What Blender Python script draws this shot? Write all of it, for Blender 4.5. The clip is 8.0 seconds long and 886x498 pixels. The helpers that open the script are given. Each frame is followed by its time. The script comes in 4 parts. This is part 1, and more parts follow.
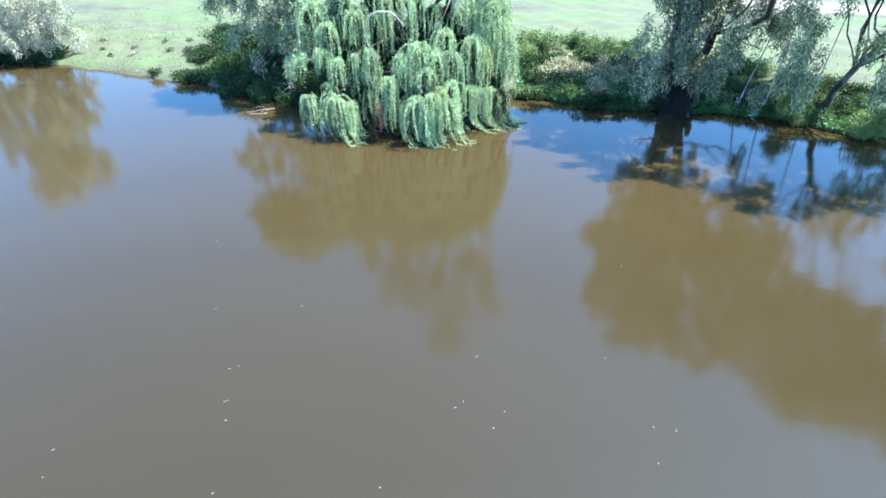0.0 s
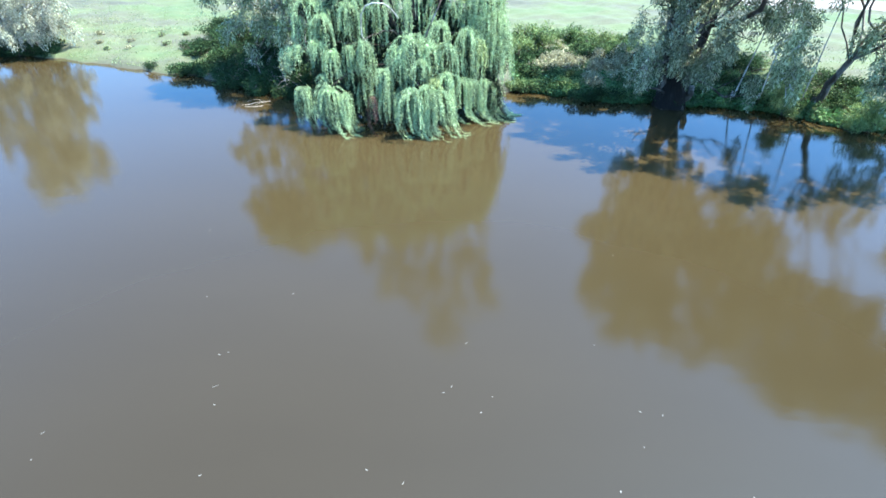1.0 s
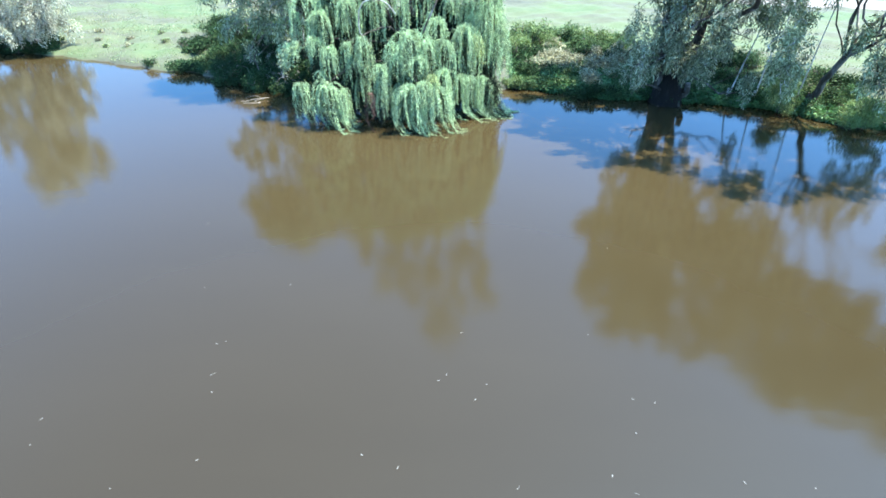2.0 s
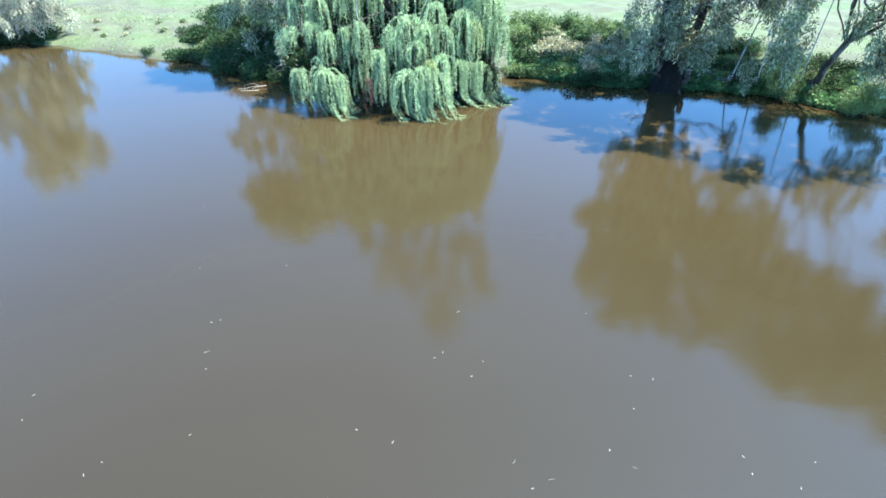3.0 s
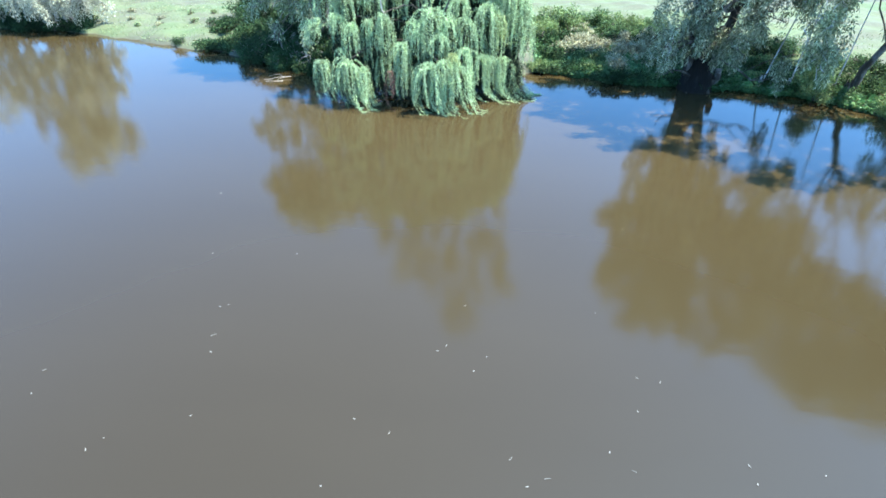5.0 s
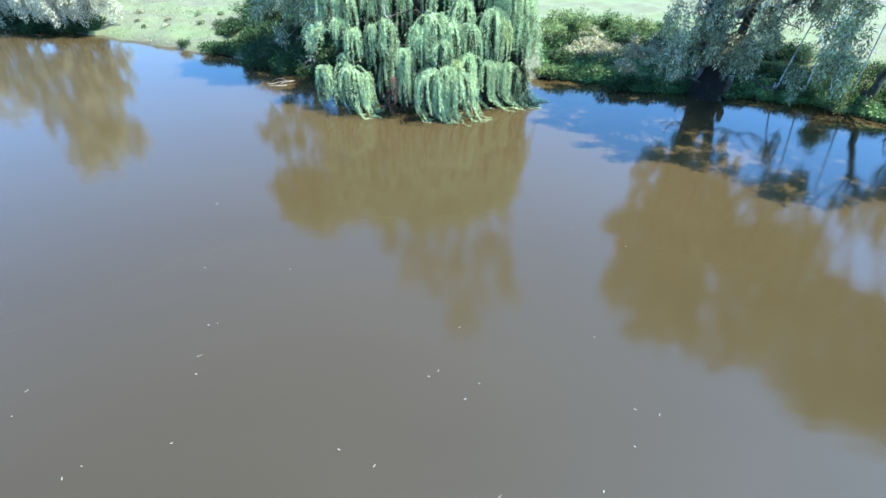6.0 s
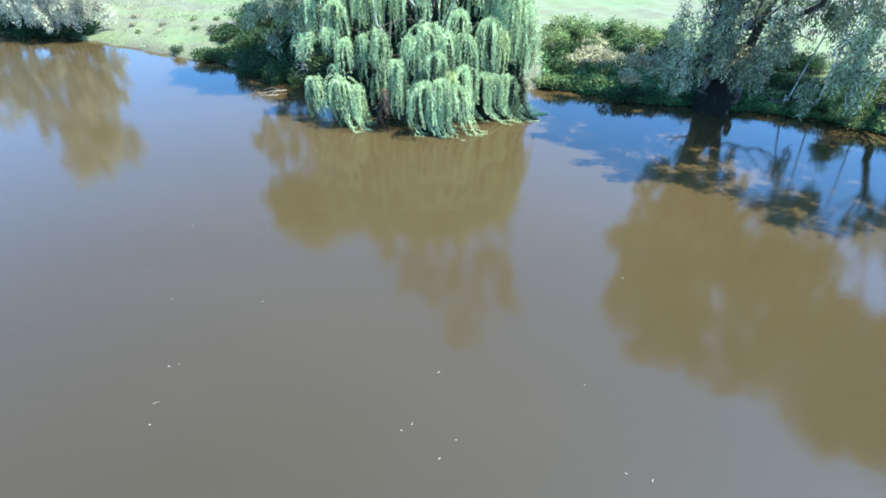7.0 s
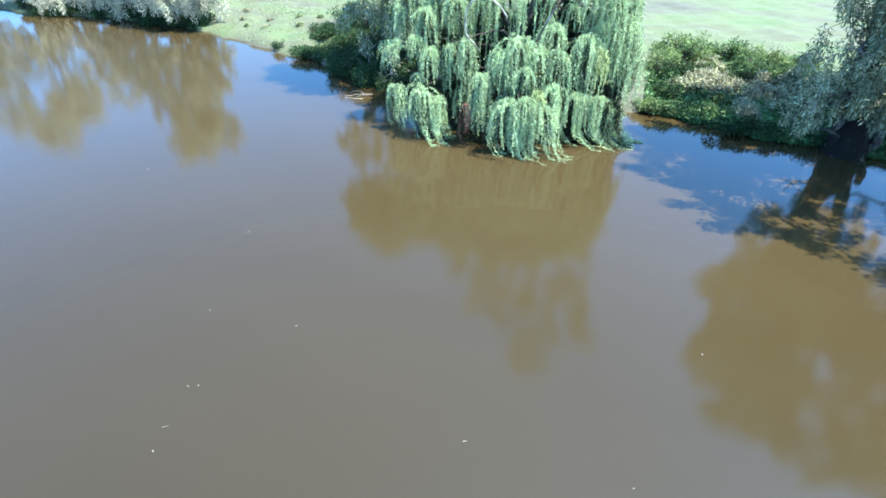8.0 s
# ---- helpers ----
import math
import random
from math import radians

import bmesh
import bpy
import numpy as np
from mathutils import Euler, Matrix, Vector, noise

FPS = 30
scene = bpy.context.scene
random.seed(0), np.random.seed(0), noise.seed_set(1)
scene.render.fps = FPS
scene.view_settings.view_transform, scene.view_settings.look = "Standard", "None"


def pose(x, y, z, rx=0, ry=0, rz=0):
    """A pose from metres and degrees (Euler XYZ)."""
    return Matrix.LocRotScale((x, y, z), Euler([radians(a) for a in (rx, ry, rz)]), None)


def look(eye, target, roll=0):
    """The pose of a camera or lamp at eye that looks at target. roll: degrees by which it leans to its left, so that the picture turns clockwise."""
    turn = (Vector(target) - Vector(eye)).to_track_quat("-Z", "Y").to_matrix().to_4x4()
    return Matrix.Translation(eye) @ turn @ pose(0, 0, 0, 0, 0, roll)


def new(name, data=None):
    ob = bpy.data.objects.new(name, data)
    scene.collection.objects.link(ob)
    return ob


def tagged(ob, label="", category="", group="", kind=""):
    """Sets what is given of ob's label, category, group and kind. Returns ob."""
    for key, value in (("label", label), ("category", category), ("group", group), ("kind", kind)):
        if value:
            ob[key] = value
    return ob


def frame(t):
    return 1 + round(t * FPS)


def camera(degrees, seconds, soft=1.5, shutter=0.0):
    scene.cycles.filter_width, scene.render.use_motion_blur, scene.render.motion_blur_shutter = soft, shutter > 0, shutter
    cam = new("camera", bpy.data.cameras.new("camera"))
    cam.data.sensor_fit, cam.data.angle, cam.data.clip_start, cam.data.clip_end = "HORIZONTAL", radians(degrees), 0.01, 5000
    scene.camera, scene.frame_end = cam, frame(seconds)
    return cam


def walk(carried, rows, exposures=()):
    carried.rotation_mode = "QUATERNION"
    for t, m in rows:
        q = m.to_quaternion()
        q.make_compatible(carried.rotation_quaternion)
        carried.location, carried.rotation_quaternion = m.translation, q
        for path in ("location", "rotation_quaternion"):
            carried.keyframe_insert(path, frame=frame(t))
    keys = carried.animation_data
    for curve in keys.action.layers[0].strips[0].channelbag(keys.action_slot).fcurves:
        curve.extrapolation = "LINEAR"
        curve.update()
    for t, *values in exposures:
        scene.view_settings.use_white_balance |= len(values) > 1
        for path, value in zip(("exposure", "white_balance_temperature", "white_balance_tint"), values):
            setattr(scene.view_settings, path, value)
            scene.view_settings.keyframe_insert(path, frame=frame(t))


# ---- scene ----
cam = camera(78.3, 8.0, soft=1.6)
PATH = [
    (0, (0.326, 0.005, 10.496), (0.3, 1.691, 9.421), 0.2),
    (0.5, (0.474, -0.064, 10.35), (0.45, 1.619, 9.269), 0.3),
    (1, (0.609, -0.193, 10.264), (0.584, 1.49, 9.183), 0.3),
    (1.5, (0.67, -0.355, 10.245), (0.648, 1.33, 9.167), 0.4),
    (3, (0.841, -0.635, 9.597), (0.816, 1.043, 8.51), 0.3),
    (3.5, (0.914, -0.734, 9.384), (0.888, 0.941, 8.291), 0.2),
    (4, (1.016, -0.782, 9.318), (0.989, 0.893, 8.225), 0.3),
    (4.5, (1.159, -0.724, 9.336), (1.13, 0.951, 8.243), 0.3),
    (4.6, (1.184, -0.700, 9.350), (1.153, 0.975, 8.257), 0.3),
    (4.7, (1.210, -0.672, 9.366), (1.154, 1.002, 8.272), 0.4),
    (4.8, (1.236, -0.640, 9.384), (1.138, 1.031, 8.289), 0.5),
    (4.9, (1.261, -0.605, 9.403), (1.147, 1.064, 8.307), 0.6),
    (5, (1.286, -0.568, 9.422), (1.17, 1.101, 8.326), 0.6),
    (6.5, (1.896, 0.807, 9.769), (1.723, 2.465, 8.664), 0.5),
    (7, (2.189, 1.644, 9.853), (2.01, 3.302, 8.749), 0.5),
    (7.5, (2.497, 2.594, 9.911), (2.284, 4.248, 8.807), 0.7),
    (8, (2.748, 3.683, 9.899), (2.261, 5.278, 8.796), 1.3),
]
walk(cam, [(t, look(eye, target, roll)) for t, eye, target, roll in PATH], exposures=[(0, 2.25, 6500, 4), (8, 2.25, 6500, 4)])

# ---- light ----
SUN_TO = Vector((0.50, 0.02, 1.0)).normalized()
world = bpy.data.worlds.new("daylight")
scene.world = world
world.use_nodes = True
wn, wl = world.node_tree.nodes, world.node_tree.links
sky = wn.new("ShaderNodeTexSky")
sky.sky_type = "NISHITA"
sky.sun_disc = False
sky.sun_elevation = math.asin(SUN_TO.z)
sky.sun_rotation = math.atan2(SUN_TO.x, SUN_TO.y)
sky.air_density, sky.dust_density, sky.ozone_density = 1.0, 2.3, 6.0
wn["Background"].inputs["Strength"].default_value = 0.185
deep = wn.new("ShaderNodeVectorMath")
deep.operation = "MULTIPLY"
deep.inputs[1].default_value = (0.43, 0.75, 1.03)
wl.new(sky.outputs[0], deep.inputs[0])
wl.new(deep.outputs[0], wn["Background"].inputs["Color"])
sun = new("sun", bpy.data.lights.new("sun", "SUN"))
sun.data.energy, sun.data.angle, sun.data.color = 4.0, radians(0.53), (1.0, 0.98, 0.93)
sun.matrix_world = look(SUN_TO * 100, (0, 0, 0))


# ---- materials ----
def shader(name):
    mat = bpy.data.materials.new(name)
    mat.use_nodes = True
    return mat, mat.node_tree.nodes, mat.node_tree.links, mat.node_tree.nodes["Principled BSDF"]


def ramp(nodes, links, source, stops):
    node = nodes.new("ShaderNodeValToRGB")
    while len(node.color_ramp.elements) < len(stops):
        node.color_ramp.elements.new(0.5)
    for element, (place, colour) in zip(node.color_ramp.elements, stops):
        element.position, element.color = place, (*colour, 1)
    links.new(source, node.inputs[0])
    return node.outputs[0]


def noise_node(nodes, links, scale, detail=4.0, rough=0.55, stretch=(1, 1, 1)):
    place = nodes.new("ShaderNodeNewGeometry")
    turn = nodes.new("ShaderNodeMapping")
    turn.inputs["Scale"].default_value = stretch
    links.new(place.outputs["Position"], turn.inputs["Vector"])
    node = nodes.new("ShaderNodeTexNoise")
    node.inputs["Scale"].default_value = scale
    node.inputs["Detail"].default_value = detail
    node.inputs["Roughness"].default_value = rough
    links.new(turn.outputs[0], node.inputs["Vector"])
    return node.outputs[0]


def mixed(nodes, links, factor, a, b, way="MIX"):
    node = nodes.new("ShaderNodeMix")
    node.data_type, node.blend_type = "RGBA", way
    for value, socket in ((factor, 0), (a, 6), (b, 7)):
        if isinstance(value, (int, float)):
            node.inputs[socket].default_value = value
        elif isinstance(value, tuple):
            node.inputs[socket].default_value = (*value, 1)
        else:
            links.new(value, node.inputs[socket])
    return node.outputs[2]


def bumped(nodes, links, height, bsdf, strength, distance):
    node = nodes.new("ShaderNodeBump")
    node.inputs["Strength"].default_value, node.inputs["Distance"].default_value = strength, distance
    links.new(height, node.inputs["Height"])
    links.new(node.outputs[0], bsdf.inputs["Normal"])


def leaf_material(name, dark, mid, pale, through_light=0.3, patch=0.8, gloss=0.45, stretch=(1, 1, 1), range=(0.6, 1.35), wax=0.25):
    """Leaves that differ one from another and from bough to bough, and let some light through."""
    mat, nodes, links, bsdf = shader(name)
    geo = nodes.new("ShaderNodeNewGeometry")
    one = ramp(nodes, links, geo.outputs["Random Per Island"], [(0.0, dark), (0.45, mid), (0.85, pale), (1.0, pale)])
    big = ramp(nodes, links, noise_node(nodes, links, patch, 2, 0.55, stretch), [(0.32, (range[0],) * 3), (0.68, (range[1], range[1], range[1] * 0.94))])
    colour = mixed(nodes, links, 1.0, one, big, "MULTIPLY")
    links.new(colour, bsdf.inputs["Base Color"])
    bsdf.inputs["Roughness"].default_value = gloss
    bsdf.inputs["Specular IOR Level"].default_value = wax
    glow = nodes.new("ShaderNodeBsdfTranslucent")
    links.new(colour, glow.inputs["Color"])
    mix = nodes.new("ShaderNodeMixShader")
    mix.inputs[0].default_value = through_light
    links.new(bsdf.outputs[0], mix.inputs[1])
    links.new(glow.outputs[0], mix.inputs[2])
    links.new(mix.outputs[0], nodes["Material Output"].inputs["Surface"])
    return mat


def bark_material(name, dark, pale, patch):
    mat, nodes, links, bsdf = shader(name)
    broad = ramp(nodes, links, noise_node(nodes, links, 1.6, 4, 0.6, (1, 1, 0.35)), [(patch, dark), (patch + 0.18, pale)])
    fine = ramp(nodes, links, noise_node(nodes, links, 14, 4, 0.6, (1, 1, 0.15)), [(0.3, (0.6, 0.6, 0.6)), (0.7, (1.15, 1.12, 1.1))])
    links.new(mixed(nodes, links, 1.0, broad, fine, "MULTIPLY"), bsdf.inputs["Base Color"])
    bsdf.inputs["Roughness"].default_value = 0.85
    bsdf.inputs["Specular IOR Level"].default_value = 0.12
    bumped(nodes, links, fine, bsdf, 0.5, 0.02)
    return mat


WILLOW = leaf_material("willow_leaf", (0.235, 0.335, 0.165), (0.31, 0.42, 0.22), (0.385, 0.49, 0.28), 0.14, 3.0, 0.55, (1, 1, 0.2), (0.62, 1.3), 0.15)
# near-black green: the shade inside the willow, put into a leaf colour
WILLOW_SHADE = leaf_material("shaded_willow_leaf", (0.014, 0.022, 0.012), (0.022, 0.032, 0.017), (0.036, 0.046, 0.026), 0.0, 3.0, 0.8, wax=0.1)
WILLOW_YELLOW = leaf_material("yellowing_willow_leaf", (0.28, 0.34, 0.12), (0.37, 0.43, 0.17), (0.46, 0.50, 0.25), 0.15, 3.0, 0.55, (1, 1, 0.2), (0.7, 1.25), 0.15)
WILLOW_DEAD = leaf_material("dead_willow_leaf", (0.085, 0.04, 0.03), (0.13, 0.062, 0.045), (0.20, 0.11, 0.08), 0.15)
GUM = leaf_material("gum_leaf", (0.065, 0.088, 0.04), (0.175, 0.20, 0.105), (0.43, 0.445, 0.30), 0.22, 1.6, 0.5, (1, 1, 0.6), (0.55, 1.4), 0.25)
GUM_PALE = leaf_material("pale_gum_leaf", (0.28, 0.275, 0.19), (0.43, 0.42, 0.30), (0.57, 0.55, 0.43), 0.38, 1.1, 0.5, (1, 1, 0.6), (0.6, 1.3))
GUM_OLIVE = leaf_material("olive_gum_leaf", (0.08, 0.11, 0.045), (0.21, 0.24, 0.115), (0.50, 0.52, 0.33), 0.22, 1.6, 0.5, (1, 1, 0.6), (0.55, 1.4), 0.25)
SHRUB = leaf_material("shrub_leaf", (0.016, 0.035, 0.014), (0.026, 0.052, 0.020), (0.045, 0.08, 0.032), 0.12, 0.7, 0.75, (1, 1, 1), (0.5, 1.5), 0.1)
SHRUB_MID = leaf_material("bank_shrub_leaf", (0.036, 0.072, 0.026), (0.066, 0.118, 0.044), (0.125, 0.185, 0.082), 0.2, 1.3, 0.7, (1, 1, 1), (0.4, 1.6), 0.12)
SHRUB_LIGHT = leaf_material("light_shrub_leaf", (0.10, 0.155, 0.05), (0.155, 0.22, 0.075), (0.23, 0.29, 0.12), 0.3, 0.9, 0.6)
DRY = leaf_material("dry_stalk", (0.20, 0.19, 0.105), (0.29, 0.275, 0.17), (0.37, 0.355, 0.235), 0.2, 0.9, 0.65)
WEED = leaf_material("broad_weed_leaf", (0.055, 0.13, 0.045), (0.08, 0.17, 0.06), (0.14, 0.24, 0.10), 0.25, 1.4, 0.45)
GRASS = leaf_material("grass_blade", (0.16, 0.22, 0.085), (0.22, 0.28, 0.12), (0.30, 0.33, 0.18), 0.25, 0.25)
BARK = bark_material("gum_bark", (0.11, 0.085, 0.065), (0.42, 0.40, 0.36), 0.42)
BARK_WET = bark_material("stained_gum_bark", (0.07, 0.055, 0.042), (0.36, 0.34, 0.31), 0.48)
BARK_DARK = bark_material("dark_bark", (0.05, 0.04, 0.033), (0.14, 0.12, 0.10), 0.45)
# near-black bark for the bole: its shade is put into the colour
BARK_SHADED = bark_material("shade_darkened_bark", (0.016, 0.013, 0.011), (0.05, 0.042, 0.036), 0.5)
BARK_PALE = bark_material("bleached_bark", (0.34, 0.31, 0.27), (0.62, 0.60, 0.55), 0.38)

# meadow: lush green near the water, straw and bare patches behind, a rim of wet mud
MEADOW, nodes, links, bsdf = shader("meadow")
broad = ramp(nodes, links, noise_node(nodes, links, 0.16, 5, 0.6, (0.6, 1.4, 1)), [(0.36, (0.069, 0.101, 0.038)), (0.47, (0.087, 0.105, 0.047)), (0.56, (0.082, 0.085, 0.050)), (0.66, (0.060, 0.061, 0.041))])
tuft = ramp(nodes, links, noise_node(nodes, links, 2.2, 6, 0.65), [(0.28, (0.78, 0.80, 0.72)), (0.7, (1.12, 1.1, 1.08))])
turf = mixed(nodes, links, 1.0, broad, tuft, "MULTIPLY")
geo = nodes.new("ShaderNodeNewGeometry")
cut = nodes.new("ShaderNodeSeparateXYZ")
links.new(geo.outputs["Position"], cut.inputs[0])
rim = nodes.new("ShaderNodeMapRange")
links.new(cut.outputs["Z"], rim.inputs[0])
rim.inputs[1].default_value, rim.inputs[2].default_value = 0.0, 0.05
mud = ramp(nodes, links, noise_node(nodes, links, 5, 4), [(0.3, (0.05, 0.042, 0.028)), (0.7, (0.11, 0.092, 0.062))])
links.new(mixed(nodes, links, rim.outputs[0], mud, turf), bsdf.inputs["Base Color"])
bsdf.inputs["Roughness"].default_value = 0.9
bumped(nodes, links, tuft, bsdf, 0.6, 0.08)

TRACK, nodes, links, bsdf = shader("sandy_track")
sand = ramp(nodes, links, noise_node(nodes, links, 1.3, 6, 0.6), [(0.3, (0.17, 0.145, 0.118)), (0.7, (0.25, 0.217, 0.186))])
links.new(sand, bsdf.inputs["Base Color"])
bsdf.inputs["Roughness"].default_value = 0.95
bumped(nodes, links, sand, bsdf, 0.4, 0.03)

# silty river: an opaque brown body, paler towards the far bank, under a clear, faintly rippled skin
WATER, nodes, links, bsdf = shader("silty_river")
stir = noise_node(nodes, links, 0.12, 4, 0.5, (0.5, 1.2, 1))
near_silt = ramp(nodes, links, stir, [(0.3, (0.0266, 0.0193, 0.0090)), (0.7, (0.0307, 0.0226, 0.0110))])
far_silt = ramp(nodes, links, stir, [(0.3, (0.0404, 0.0282, 0.0116)), (0.7, (0.0456, 0.0322, 0.0141))])
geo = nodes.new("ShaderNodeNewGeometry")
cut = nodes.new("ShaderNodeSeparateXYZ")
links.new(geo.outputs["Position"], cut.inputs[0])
across = nodes.new("ShaderNodeMapRange")
links.new(cut.outputs["Y"], across.inputs[0])
across.inputs[1].default_value, across.inputs[2].default_value = 3.0, 24.0
silt = mixed(nodes, links, across.outputs[0], near_silt, far_silt)
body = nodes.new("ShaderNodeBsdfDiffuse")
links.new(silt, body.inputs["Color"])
skin = nodes.new("ShaderNodeBsdfGlossy")
skin.distribution = "BECKMANN"
skin.inputs["Roughness"].default_value = 0.11
bumped(nodes, links, noise_node(nodes, links, 1.1, 3, 0.5, (0.7, 1.3, 1)), skin, 0.25, 0.02)
edge = nodes.new("ShaderNodeFresnel")
edge.inputs["IOR"].default_value = 1.49
river = nodes.new("ShaderNodeMixShader")
links.new(edge.outputs[0], river.inputs[0])
links.new(body.outputs[0], river.inputs[1])
links.new(skin.outputs[0], river.inputs[2])
links.new(river.outputs[0], nodes["Material Output"].inputs["Surface"])

FLECK, nodes, links, bsdf = shader("bleached_leaf")
links.new(ramp(nodes, links, noise_node(nodes, links, 30, 2), [(0.3, (0.12, 0.112, 0.09)), (0.7, (0.25, 0.235, 0.20))]), bsdf.inputs["Base Color"])
bsdf.inputs["Roughness"].default_value = 0.6


# ---- building blocks ----
def mesh_of(name, verts, faces, material, smooth=False):
    data = bpy.data.meshes.new(name)
    data.from_pydata([tuple(v) for v in verts], [], faces)
    data.materials.append(material)
    if smooth:
        data.polygons.foreach_set("use_smooth", [True] * len(data.polygons))
    return data


def quad_mesh(name, quads, material):
    """A mesh of loose four-cornered blades, from an array of n x 4 x 3."""
    n = len(quads)
    data = bpy.data.meshes.new(name)
    data.vertices.add(4 * n)
    data.vertices.foreach_set("co", quads.astype(np.float32).ravel())
    data.loops.add(4 * n)
    data.loops.foreach_set("vertex_index", np.arange(4 * n, dtype=np.int32))
    data.polygons.add(n)
    data.polygons.foreach_set("loop_start", np.arange(0, 4 * n, 4, dtype=np.int32))
    data.materials.append(material)
    data.update(calc_edges=True)
    return data


def thing(name, place, label, category, group="", kind=""):
    ob = new(name)
    ob.location = place
    ob.empty_display_size = 0.2
    return tagged(ob, label, category, group, kind)


def part(name, data, parent, label=""):
    """Links a mesh given in world places as a part of a thing."""
    ob = new(name, data)
    ob.parent = parent
    holder = parent.parent or parent
    data.transform(Matrix.Translation(-Vector(holder.location)))
    return tagged(ob, label)


def unit(v):
    return v / np.maximum(np.linalg.norm(v, axis=-1, keepdims=True), 1e-9)


def blades(roots, ways, lengths, widths, rng):
    """Pointed leaves: roots n x 3, ways n x 3."""
    ways = unit(ways)
    side = unit(np.cross(ways, unit(rng.normal(size=roots.shape)))) * (widths / 2)[:, None]
    mid = roots + ways * (lengths * 0.42)[:, None]
    return np.stack([roots, mid + side, roots + ways * lengths[:, None], mid - side], axis=1)


class Tubes:
    """Gathers tapered, crooked tubes into one mesh."""

    def __init__(self):
        self.verts, self.faces = [], []

    def add(self, path, radii, sides=7, rough=0.0, rng=None):
        path = np.asarray(path, float)
        along = unit(np.gradient(path, axis=0))
        up = np.array((0.3, 0.2, 1.0)) if abs(along[0][2]) < 0.8 else np.array((1.0, 0.3, 0.0))
        a = unit(np.cross(along, up))
        b = np.cross(along, a)
        first = len(self.verts)
        for i in range(len(path)):
            for k in range(sides):
                turn = 2 * math.pi * k / sides
                r = radii[i] * (1 + (rough * rng.normal() if rough else 0))
                self.verts.append(path[i] + r * (math.cos(turn) * a[i] + math.sin(turn) * b[i]))
        for i in range(len(path) - 1):
            for k in range(sides):
                l = (k + 1) % sides
                self.faces.append((first + i * sides + k, first + i * sides + l, first + (i + 1) * sides + l, first + (i + 1) * sides + k))
        self.faces.append(tuple(first + (len(path) - 1) * sides + k for k in range(sides)))
        return path

    def mesh(self, name, material):
        return mesh_of(name, self.verts, self.faces, material, True)


def wander(a, b, n, swing, rng, lift=0.0):
    """A crooked way from a to b, bowed upward by lift."""
    s = np.linspace(0, 1, n)[:, None]
    a, b = np.asarray(a, float), np.asarray(b, float)
    path = a + (b - a) * s
    bend = np.sin(math.pi * s)
    path += bend * rng.normal(size=3) * swing + np.sin(2 * math.pi * s) * rng.normal(size=3) * swing * 0.5
    path[1:-1] += rng.normal(size=(n - 2, 3)) * swing * 0.18
    path[:, 2:] += bend * lift
    return path


def sprays(centres, count, spread, size, hang, rng):
    """Leaves round each centre; hang is how firmly they point down."""
    n = len(centres)
    each = np.repeat(centres, count, axis=0)
    offset = unit(rng.normal(size=(n * count, 3))) * (rng.uniform(0, 1, n * count) ** 0.45)[:, None] * np.asarray(spread)
    roots = each + offset
    ways = rng.normal(size=(n * count, 3)) * 0.55 + np.array((0, 0, -hang)) + unit(offset) * 0.5
    lengths = size[0] * rng.uniform(0.65, 1.25, n * count)
    return blades(roots, ways, lengths, lengths * size[1], rng)


